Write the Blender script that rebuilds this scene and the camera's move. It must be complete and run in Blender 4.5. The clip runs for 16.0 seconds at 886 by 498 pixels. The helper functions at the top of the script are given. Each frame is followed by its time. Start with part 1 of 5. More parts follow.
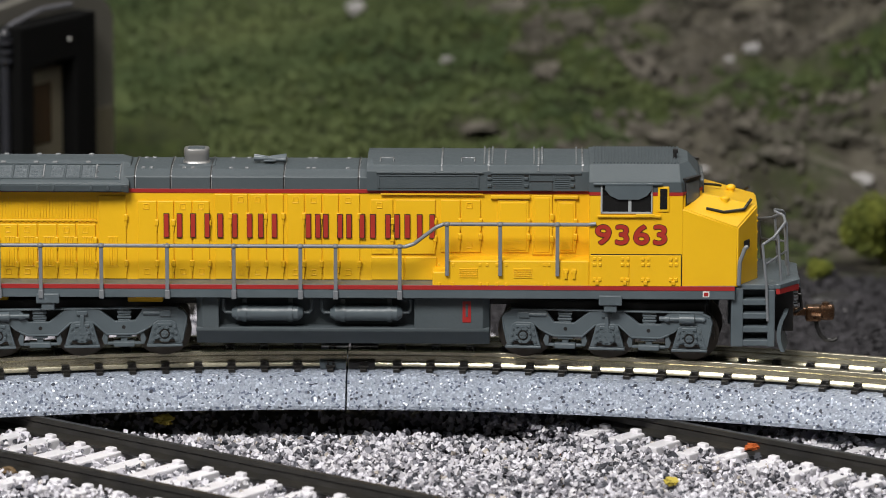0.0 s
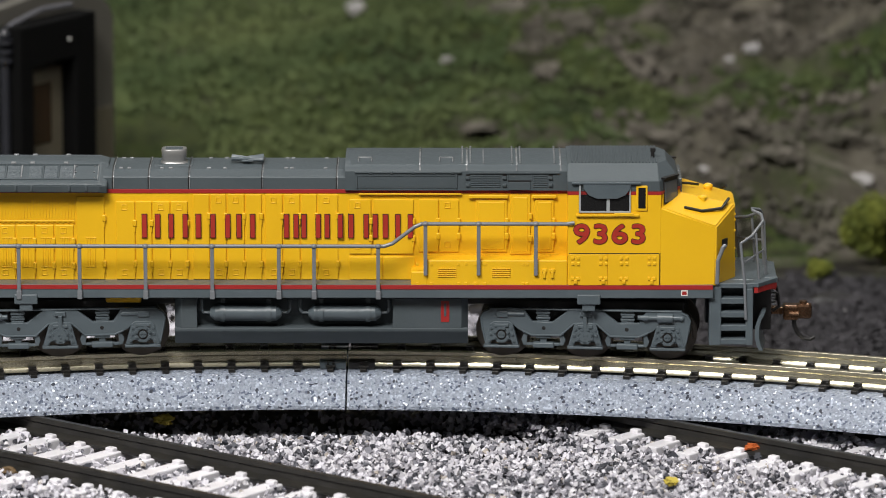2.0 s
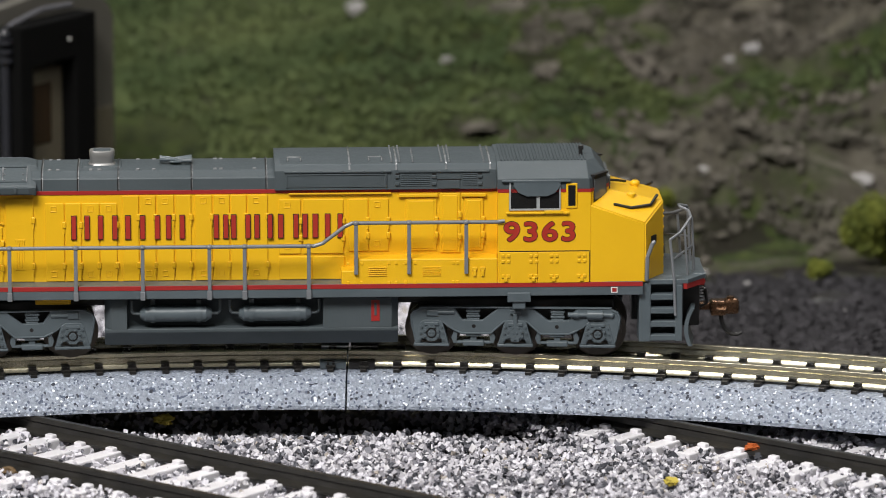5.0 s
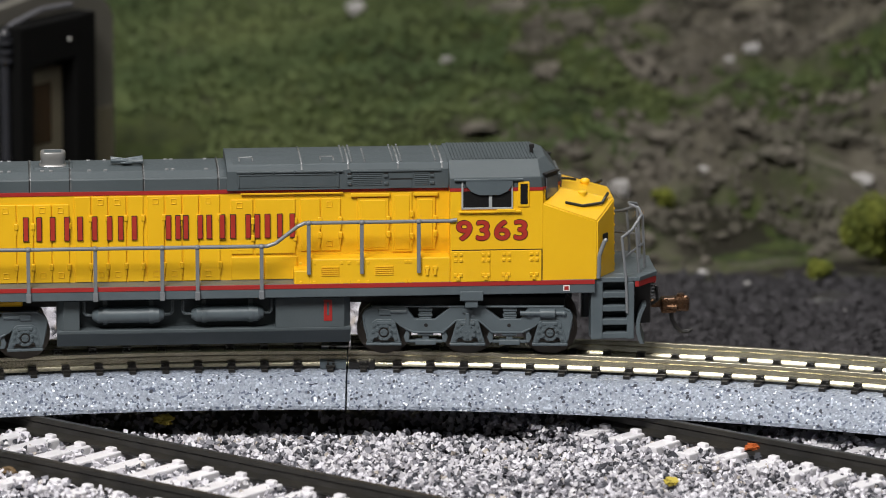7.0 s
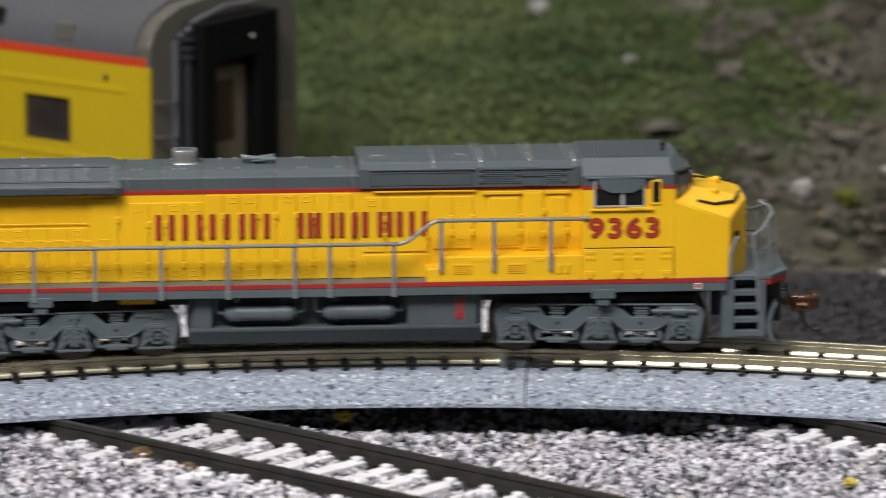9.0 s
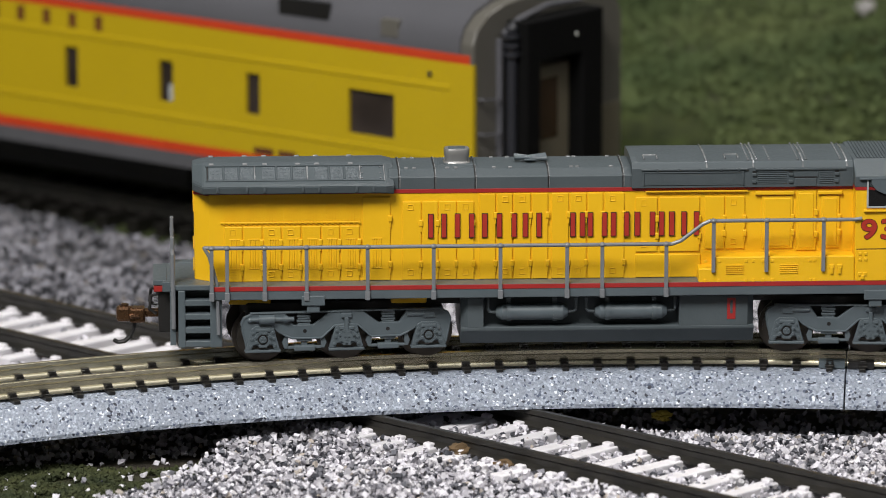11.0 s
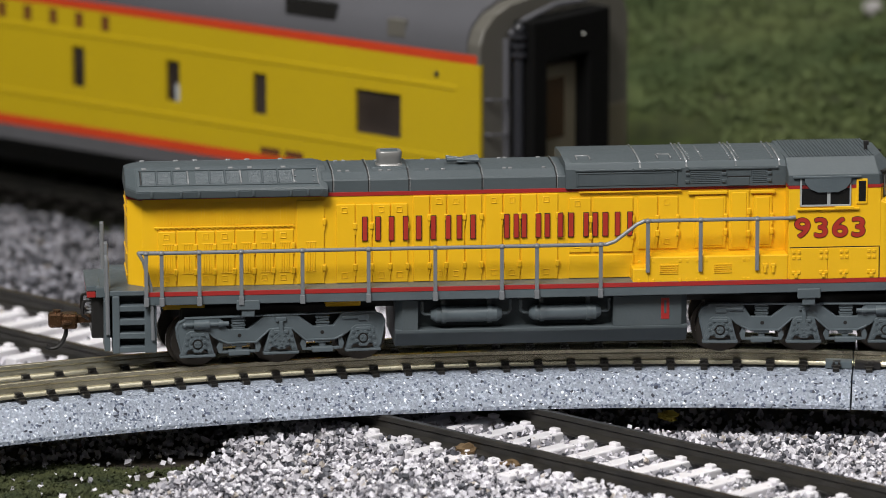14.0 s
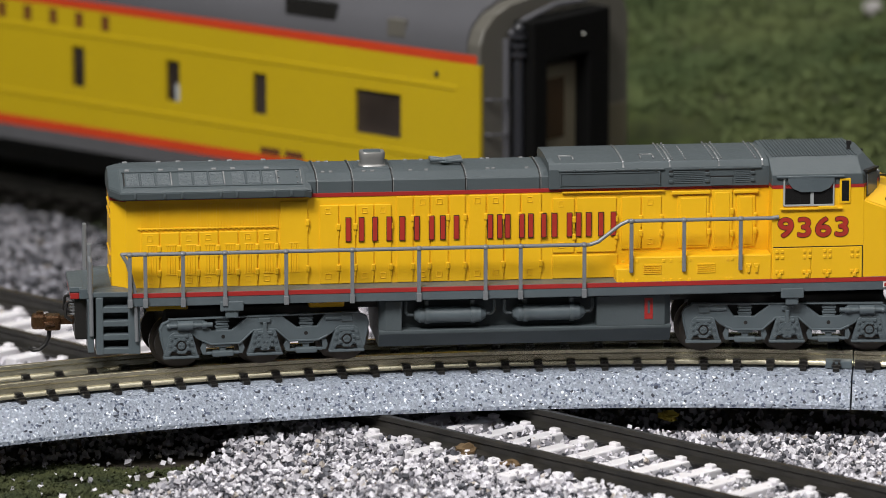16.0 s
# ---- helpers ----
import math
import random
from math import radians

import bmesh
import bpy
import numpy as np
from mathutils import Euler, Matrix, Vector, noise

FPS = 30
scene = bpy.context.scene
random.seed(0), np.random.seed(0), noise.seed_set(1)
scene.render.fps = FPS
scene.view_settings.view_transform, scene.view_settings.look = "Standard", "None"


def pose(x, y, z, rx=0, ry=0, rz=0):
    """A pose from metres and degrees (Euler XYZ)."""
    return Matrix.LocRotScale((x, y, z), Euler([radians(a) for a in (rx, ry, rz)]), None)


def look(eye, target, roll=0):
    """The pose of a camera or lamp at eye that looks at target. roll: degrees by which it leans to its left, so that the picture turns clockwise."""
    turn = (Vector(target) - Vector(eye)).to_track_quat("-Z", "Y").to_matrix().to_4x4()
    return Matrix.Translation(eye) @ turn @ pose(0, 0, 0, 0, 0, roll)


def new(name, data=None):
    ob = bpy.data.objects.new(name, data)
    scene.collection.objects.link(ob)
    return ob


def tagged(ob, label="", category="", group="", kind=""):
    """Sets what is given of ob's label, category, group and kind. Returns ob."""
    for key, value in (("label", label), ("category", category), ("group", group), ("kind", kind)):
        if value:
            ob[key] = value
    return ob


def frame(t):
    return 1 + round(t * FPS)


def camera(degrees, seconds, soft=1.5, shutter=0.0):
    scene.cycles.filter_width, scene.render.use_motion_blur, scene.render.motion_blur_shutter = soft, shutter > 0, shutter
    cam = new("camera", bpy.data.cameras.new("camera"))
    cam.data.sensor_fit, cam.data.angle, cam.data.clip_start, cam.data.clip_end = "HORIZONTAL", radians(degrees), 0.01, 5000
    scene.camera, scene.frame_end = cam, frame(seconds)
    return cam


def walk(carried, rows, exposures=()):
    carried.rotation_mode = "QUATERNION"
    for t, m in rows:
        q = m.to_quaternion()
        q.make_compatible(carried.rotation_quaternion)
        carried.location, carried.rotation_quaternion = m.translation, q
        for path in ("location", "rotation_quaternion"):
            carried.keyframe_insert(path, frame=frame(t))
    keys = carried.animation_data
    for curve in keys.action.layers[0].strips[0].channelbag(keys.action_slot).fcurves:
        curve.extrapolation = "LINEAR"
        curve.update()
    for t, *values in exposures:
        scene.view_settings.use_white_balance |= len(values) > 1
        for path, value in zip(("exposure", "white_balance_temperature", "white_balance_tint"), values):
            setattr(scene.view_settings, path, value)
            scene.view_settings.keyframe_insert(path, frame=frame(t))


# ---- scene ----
# A small-scale model railway on a scenic layout: lengths below are in millimetres where a name ends in _mm or a helper takes mm.
cam = camera(8.5, 16.0, 0.7, 0.5)
cam.data.dof.use_dof, cam.data.dof.focus_distance, cam.data.dof.aperture_fstop = True, 0.812, 33.0

EYE = (0.0, -0.8077, 0.19694)
PAN = [(0.0, 0.0, 12.0), (8.2, 0.0, 12.0), (8.4, 0.11, 12.01), (8.5, 0.256, 12.02), (8.6, 0.375, 12.02), (8.7, 0.652, 12.02),
       (8.8, 1.06, 12.02), (9.0, 1.852, 12.016), (9.25, 2.59, 12.022), (9.5, 3.232, 12.028), (9.75, 3.76, 12.02), (10.0, 4.179, 12.016), (10.2, 4.481, 12.025),
       (10.5, 4.82, 12.028), (10.8, 5.05, 12.029), (11.2, 5.185, 12.029), (11.5, 5.207, 12.029), (12.3, 5.207, 12.029), (16.0, 5.207, 12.029)]
walk(cam, [(t, pose(EYE[0] + 0.0006 * yaw, EYE[1], EYE[2], 90 - down, 0, yaw)) for t, yaw, down in PAN])

# ---- light ----
world = bpy.data.worlds.new("room_light")
scene.world = world
world.use_nodes = True
world.node_tree.nodes["Background"].inputs[0].default_value = (0.9, 0.95, 1.0, 1)
world.node_tree.nodes["Background"].inputs[1].default_value = 0.075
scene.view_settings.exposure = 0.0


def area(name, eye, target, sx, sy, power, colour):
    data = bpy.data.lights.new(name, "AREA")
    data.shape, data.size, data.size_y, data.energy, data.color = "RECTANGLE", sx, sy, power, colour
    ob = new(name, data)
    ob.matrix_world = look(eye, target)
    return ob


area("unseen_room_lamp", (-0.33, -0.68, 0.84), (-0.02, 0.0, 0.0), 0.48, 0.30, 15.8, (1.0, 0.98, 0.95))
# Added soft fill from the right, no seen source; lifts the nose corner.
area("unseen_room_lamp", (0.62, -0.70, 1.20), (0.0, 0.0, 0.0), 1.00, 0.80, 4.8, (1.0, 0.98, 0.95))
# Added lamp behind, out of view, for rim and rail highlights.
area("unseen_room_lamp", (0.20, 0.50, 1.10), (0.0, 0.0, 0.0), 0.40, 0.22, 5.0, (1.0, 0.98, 0.95))


# ---- materials ----
def mat(name, colour, rough=0.5, metal=0.0, second=None, scale=300.0, mix=0.3, bump=0.0, bump_scale=2000.0, spots=None, coat=0.0, island=0.0):
    """A painted, cast or mineral surface: two colours mixed by coarse noise, fine grain in roughness and relief."""
    m = bpy.data.materials.new(name)
    m.use_nodes = True
    nt = m.node_tree
    b = nt.nodes["Principled BSDF"]
    b.inputs["Metallic"].default_value = metal
    b.inputs["Coat Weight"].default_value = coat
    tc = nt.nodes.new("ShaderNodeTexCoord")
    n1 = nt.nodes.new("ShaderNodeTexNoise")
    n1.inputs["Scale"].default_value, n1.inputs["Detail"].default_value = scale, 5
    nt.links.new(tc.outputs["Object"], n1.inputs["Vector"])
    ramp = nt.nodes.new("ShaderNodeMapRange")
    ramp.inputs[1].default_value, ramp.inputs[2].default_value = 0.35, 0.68
    ramp.inputs[3].default_value, ramp.inputs[4].default_value = 0.0, mix
    nt.links.new(n1.outputs["Fac"], ramp.inputs[0])
    mx = nt.nodes.new("ShaderNodeMix")
    mx.data_type = "RGBA"
    second = second or tuple(c * 0.7 for c in colour)
    mx.inputs[6].default_value, mx.inputs[7].default_value = (*colour, 1), (*second, 1)
    nt.links.new(ramp.outputs[0], mx.inputs[0])
    out = mx.outputs[2]
    if spots:
        for size, level, tint in spots:
            v = nt.nodes.new("ShaderNodeTexVoronoi")
            v.inputs["Scale"].default_value = size
            nt.links.new(tc.outputs["Object"], v.inputs["Vector"])
            sep = nt.nodes.new("ShaderNodeSeparateColor")
            nt.links.new(v.outputs["Color"], sep.inputs[0])
            lt = nt.nodes.new("ShaderNodeMath")
            lt.operation, lt.inputs[1].default_value = "GREATER_THAN", level
            nt.links.new(sep.outputs[0], lt.inputs[0])
            m2 = nt.nodes.new("ShaderNodeMix")
            m2.data_type = "RGBA"
            m2.inputs[7].default_value = (*tint, 1)
            nt.links.new(lt.outputs[0], m2.inputs[0])
            nt.links.new(out, m2.inputs[6])
            out = m2.outputs[2]
    if island:
        geo = nt.nodes.new("ShaderNodeNewGeometry")
        cr = nt.nodes.new("ShaderNodeValToRGB")
        cr.color_ramp.interpolation = "CONSTANT"
        els = cr.color_ramp.elements
        els[0].position, els[0].color = 0.0, (0.05, 0.053, 0.062, 1)
        els[1].position, els[1].color = 0.12, (0.15, 0.155, 0.17, 1)
        for pos, c in ((0.21, (0.27, 0.27, 0.29)), (0.31, (0.45, 0.44, 0.46)), (0.45, (0.64, 0.63, 0.64)), (0.64, (0.84, 0.83, 0.85)), (0.94, (0.50, 0.45, 0.38)), (0.965, (0.80, 0.79, 0.78))):
            e = els.new(pos)
            e.color = (*c, 1)
        nt.links.new(geo.outputs["Random Per Island"], cr.inputs[0])
        m3 = nt.nodes.new("ShaderNodeMix")
        m3.data_type, m3.blend_type = "RGBA", "MULTIPLY"
        m3.inputs[0].default_value = 1.0
        nt.links.new(cr.outputs[0], m3.inputs[6])
        nt.links.new(out, m3.inputs[7])
        out = m3.outputs[2]
    nt.links.new(out, b.inputs["Base Color"])
    n2 = nt.nodes.new("ShaderNodeTexNoise")
    n2.inputs["Scale"].default_value, n2.inputs["Detail"].default_value = bump_scale, 3
    nt.links.new(tc.outputs["Object"], n2.inputs["Vector"])
    rr = nt.nodes.new("ShaderNodeMapRange")
    rr.inputs[3].default_value, rr.inputs[4].default_value = max(0.02, rough - 0.1), min(1.0, rough + 0.1)
    nt.links.new(n2.outputs["Fac"], rr.inputs[0])
    nt.links.new(rr.outputs[0], b.inputs["Roughness"])
    if bump:
        bp = nt.nodes.new("ShaderNodeBump")
        bp.inputs["Strength"].default_value, bp.inputs["Distance"].default_value = bump, 0.0003
        nt.links.new(n2.outputs["Fac"], bp.inputs["Height"])
        nt.links.new(bp.outputs[0], b.inputs["Normal"])
    return m


YELLOW = mat("armour_yellow_paint", (0.80, 0.462, 0.012), 0.34, second=(0.72, 0.395, 0.009), scale=120, mix=0.5, bump=0.05)
GREY = mat("loco_grey_paint", (0.075, 0.090, 0.099), 0.48, second=(0.060, 0.075, 0.082), scale=150, mix=0.6, bump=0.08)
GREY.node_tree.nodes["Principled BSDF"].inputs["Specular IOR Level"].default_value = 0.25
GRILLE = mat("radiator_mesh_grey", (0.115, 0.135, 0.148), 0.5, second=(0.075, 0.09, 0.10), scale=1800, mix=0.8, bump=0.6, bump_scale=4200)
SKIRT = mat("dull_grey_skirt", (0.075, 0.075, 0.082), 0.7)
FRAMEGREY = mat("frame_grey_plastic", (0.092, 0.114, 0.128), 0.36, second=(0.070, 0.088, 0.100), scale=250, mix=0.6, bump=0.1)
RAILGREY = mat("handrail_grey_plastic", (0.17, 0.18, 0.195), 0.34, scale=400, mix=0.3)
# Pale grey for roof fittings: edge wear plus glints put into the colour.
SEAM = mat("worn_grey_glint", (0.36, 0.37, 0.38), 0.22, 0.3, second=(0.12, 0.13, 0.14), scale=700, mix=0.9)
RED = mat("red_line_paint", (0.33, 0.022, 0.020), 0.4, scale=300, mix=0.25)
LETTER = mat("letter_red_paint", (0.39, 0.031, 0.019), 0.42, scale=500, mix=0.35)
OUTLINE = mat("letter_outline_paint", (0.03, 0.015, 0.012), 0.45)
BLACK = mat("black_plastic", (0.014, 0.013, 0.013), 0.45, scale=300)
SOOT = mat("sooty_black_rubber", (0.004, 0.004, 0.004), 0.9)
SOOT.node_tree.nodes["Principled BSDF"].inputs["Specular IOR Level"].default_value = 0.08
GLASS = mat("dark_cab_glazing", (0.012, 0.012, 0.012), 0.1, coat=0.3)
SCREEN = mat("grey_windscreen_glazing", (0.13, 0.14, 0.145), 0.15, coat=0.4, scale=500, mix=0.6)
WINFRAME = mat("window_frame_grey", (0.35, 0.37, 0.38), 0.35)
STEEL = mat("blackened_wheel_steel", (0.10, 0.09, 0.08), 0.35, 0.9)
SILVER = mat("silver_painted_stack", (0.34, 0.335, 0.33), 0.36, 0.6, scale=500)
BRONZE = mat("bronze_coupler_metal", (0.16, 0.085, 0.045), 0.28, 0.8, second=(0.05, 0.03, 0.02), scale=500, mix=0.6)
WHITE = mat("white_decal", (0.75, 0.74, 0.70), 0.5)
RAIL = mat("nickel_silver_rail", (0.52, 0.485, 0.37), 0.22, 0.75, second=(0.41, 0.375, 0.27), scale=120, mix=0.5)
ROADBED = mat("speckled_ballast_plastic", (0.205, 0.232, 0.285), 0.42, second=(0.345, 0.385, 0.465), scale=2300, mix=1.0, bump=1.0, bump_scale=3200,
              spots=[(3700, 0.85, (0.44, 0.49, 0.59)), (3300, 0.915, (0.085, 0.105, 0.16)), (3600, 0.976, (0.80, 0.84, 0.90)), (2700, 0.966, (0.028, 0.032, 0.05))])
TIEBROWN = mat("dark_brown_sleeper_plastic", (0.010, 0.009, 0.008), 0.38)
OLDRAIL = mat("blackened_brass_rail", (0.020, 0.0195, 0.018), 0.38, 0.2, second=(0.042, 0.038, 0.032), scale=250, mix=0.6, bump=0.1)
TIEWHITE = mat("whitewashed_sleeper_plastic", (0.75, 0.735, 0.77), 0.42, second=(0.61, 0.59, 0.62), scale=260, mix=0.6, bump=0.15)
STONE = mat("crushed_stone", (0.86, 0.85, 0.90), 0.8, second=(0.72, 0.71, 0.755), scale=900, mix=0.6, bump=0.4, bump_scale=3000, island=1.0)
# Darker copy of the crushed stone, the coach's shade put into the colour.
STONE_DIM = mat("dimmed_crushed_stone", (0.34, 0.34, 0.38), 0.85, second=(0.15, 0.15, 0.165), scale=120, mix=0.8, bump=0.4, bump_scale=3000, island=1.0)
ROCK = mat("brown_grey_rock", (0.112, 0.098, 0.080), 0.9, second=(0.036, 0.034, 0.022), scale=110, mix=0.9, bump=0.8, bump_scale=700)
PALEROCK = mat("pale_quartz_rock", (0.36, 0.35, 0.35), 0.8, second=(0.20, 0.18, 0.16), scale=300, mix=0.7, bump=0.5)
LEAF = mat("yellow_green_foam_foliage", (0.150, 0.165, 0.018), 0.9, second=(0.06, 0.08, 0.01), scale=350, mix=0.9, bump=0.5)
TURF = mat("green_scenic_turf", (0.038, 0.061, 0.017), 0.95, second=(0.078, 0.098, 0.031), scale=45, mix=1.0)
MOSS = mat("crumbly_moss", (0.018, 0.026, 0.007), 0.95, second=(0.046, 0.052, 0.015), scale=200, mix=1.0)
ORANGE = mat("orange_turf", (0.42, 0.09, 0.015), 0.9, scale=900)
AMBER = mat("amber_turf", (0.62, 0.30, 0.012), 0.8, scale=900)
LEMON = mat("yellow_turf", (0.48, 0.38, 0.06), 0.9, scale=900)
UMBER = mat("brown_turf", (0.12, 0.075, 0.035), 0.9, scale=900)
CINDER = mat("black_cinder", (0.0125, 0.0115, 0.0135), 0.85, second=(0.036, 0.033, 0.038), scale=420, mix=1.0, bump=0.5)
CARYELLOW = mat("car_yellow_paint", (0.44, 0.312, 0.006), 0.36, second=(0.395, 0.275, 0.005), scale=40, mix=0.5)
CARGREY = mat("car_grey_paint", (0.095, 0.095, 0.106), 0.16, second=(0.08, 0.08, 0.088), scale=60, mix=0.5)
CAREND = mat("car_end_grey_paint", (0.094, 0.089, 0.077), 0.45, second=(0.12, 0.112, 0.094), scale=80, mix=0.5)
CARRED = mat("car_red_line", (0.50, 0.045, 0.010), 0.45)
PANE = mat("brown_tinted_coach_pane", (0.016, 0.012, 0.010), 0.12, second=(0.060, 0.046, 0.038), scale=60, mix=1.0)
WALLPAINT = mat("matt_wall_paint", (0.55, 0.55, 0.54), 0.9, scale=3, mix=0.3)
TAN = mat("tan_door_paint", (0.125, 0.110, 0.074), 0.6)


# ---- mesh helpers, in millimetres ----
def box(bm, x0, x1, y0, y1, z0, z1, bevel=0.0):
    made = bmesh.ops.create_cube(bm, size=1.0)["verts"]
    for v in made:
        v.co = Vector((x0 + (v.co.x + 0.5) * (x1 - x0), y0 + (v.co.y + 0.5) * (y1 - y0), z0 + (v.co.z + 0.5) * (z1 - z0)))
    if bevel:
        es = list({e for v in made for e in v.link_edges})
        bmesh.ops.bevel(bm, geom=es, offset=bevel, segments=2, affect="EDGES", profile=0.5)


def prism(bm, ring, axis, a, b, bevel=0.0, shrink=0.0):
    """A polygon swept along x, y or z from a to b. ring: pairs in the two other axes, in their order."""
    def put(p, t):
        return {"x": (t, p[0], p[1]), "y": (p[0], t, p[1]), "z": (p[0], p[1], t)}[axis]
    lo = [bm.verts.new(put(p, a)) for p in ring]
    hi = [bm.verts.new(put(p, b)) for p in ring]
    n = len(ring)
    fs = [bm.faces.new(lo), bm.faces.new(hi)] + [bm.faces.new((lo[i], lo[(i + 1) % n], hi[(i + 1) % n], hi[i])) for i in range(n)]
    bmesh.ops.recalc_face_normals(bm, faces=fs)
    if bevel:
        bmesh.ops.bevel(bm, geom=list({e for f in fs for e in f.edges}), offset=bevel, segments=2, affect="EDGES", profile=0.5)


def rod(bm, p, q, r, n=8, r2=None):
    p, q = Vector(p), Vector(q)
    d = q - p
    m = Matrix.Translation((p + q) / 2) @ d.to_track_quat("Z", "Y").to_matrix().to_4x4()
    bmesh.ops.create_cone(bm, cap_ends=True, segments=n, radius1=r, radius2=r if r2 is None else r2, depth=d.length, matrix=m)


def path(bm, pts, r, n=8):
    """A bent rod through the points, with rounded joints."""
    for p, q in zip(pts, pts[1:]):
        rod(bm, p, q, r, n)
    for p in pts[1:-1]:
        bmesh.ops.create_icosphere(bm, subdivisions=1, radius=r * 1.02, matrix=Matrix.Translation(p))


def ball(bm, p, r, sub=2, sx=1, sy=1, sz=1):
    bmesh.ops.create_icosphere(bm, subdivisions=sub, radius=r, matrix=Matrix.Translation(p) @ Matrix.Diagonal((sx, sy, sz, 1)))


def mesh_of(name, bm, material, smooth=True):
    bmesh.ops.scale(bm, vec=(0.001, 0.001, 0.001), verts=bm.verts)
    size = {f: f.calc_area() for f in bm.faces}
    flat = []
    for f in bm.faces:
        near = sorted(size[g] for e in f.edges if e.calc_face_angle(3.0) < 0.61 for g in e.link_faces if g is not f)
        flat.append(not near or size[f] > 3.5 * near[len(near) // 2])
    me = bpy.data.meshes.new(name)
    bm.to_mesh(me)
    bm.free()
    me.materials.append(material)
    if smooth:
        me.set_sharp_from_angle(angle=radians(35))
        for p, plane in zip(me.polygons, flat):
            p.use_smooth = not plane
    return me


def part(name, bm, material, parent=None, label="", smooth=True):
    ob = new(name, mesh_of(name, bm, material, smooth))
    ob.parent = parent
    return tagged(ob, label)


def thing(name, label, category, m=None, group="", kind=""):
    ob = new(name)
    ob.empty_display_size = 0.005
    if m is not None:
        ob.matrix_world = m
    return tagged(ob, label, category, group, kind)


def solid(maker, *args, **kw):
    bm = bmesh.new()
    maker(bm, *args, **kw)
    return bm


# ---- the curve of the small track: centre, radius, height of the rail top ----
XC, RAD, RAIL_TOP = -17.3, 216.0, 12.0


def on_arc(s, out=0.0, z=0.0):
    """A point s mm along the curve from its apex, out mm away from its centre."""
    a = s / RAD
    return Vector((XC + (RAD + out) * math.sin(a), -RAD + (RAD + out) * math.cos(a), z))


# ---- ground: one sheet, flat yard in front, rising hillside behind ----
def smooth01(t):
    t = min(1.0, max(0.0, t))
    return t * t * (3 - 2 * t)


def ground_height(x, y):
    rise = smooth01((y - 104 - 0.10 * (x - 30)) / 30.0) if x > -60 else smooth01((y - 150) / 30.0)
    far = max(0.0, y - 104)
    n1 = noise.noise((x * 0.018, y * 0.024, 1.3))
    n2 = noise.noise((x * 0.06, y * 0.085, 4.1))
    n3 = noise.noise((x * 0.19, y * 0.22, 7.7))
    rough = max(0.0, min(1.0, (x + 30) / 60.0))
    hill = 0.30 * far + 7.0 * rough * abs(noise.noise((x * 0.05, y * 0.16, 5.0))) + 7.0 * n1 + (2.0 + 4.5 * rough) * n2 + (0.5 + 2.2 * rough) * n3 + 3 * rough * abs(noise.noise((x * 0.035, y * 0.09, 2.0)))
    yard = 0.5 * noise.noise((x * 0.05, y * 0.05, 0.0)) + 0.25 * n3 - 0.35
    return yard * (1 - rise) + max(hill, yard) * rise


def build_ground():
    xs = np.concatenate([np.linspace(-1700, -245, 40), np.linspace(-240, 150, 240), np.linspace(156, 1700, 40)])
    ys = np.concatenate([np.linspace(-1700, -70, 40), np.linspace(-66, 100, 70), np.linspace(101, 260, 150), np.linspace(264, 1700, 60)])
    verts = [(x * 0.001, y * 0.001, ground_height(x, y) * 0.001) for y in ys for x in xs]
    w = len(xs)
    faces = [(j * w + i, j * w + i + 1, (j + 1) * w + i + 1, (j + 1) * w + i) for j in range(len(ys) - 1) for i in range(w - 1)]
    me = bpy.data.meshes.new("ground")
    me.from_pydata(verts, [], faces)
    for p in me.polygons:
        p.use_smooth = True
    me.materials.append(ground_material())
    return tagged(new("ground", me), "mossy brown hillside, black cinders and dusty layout ground", "ground", kind="structure")


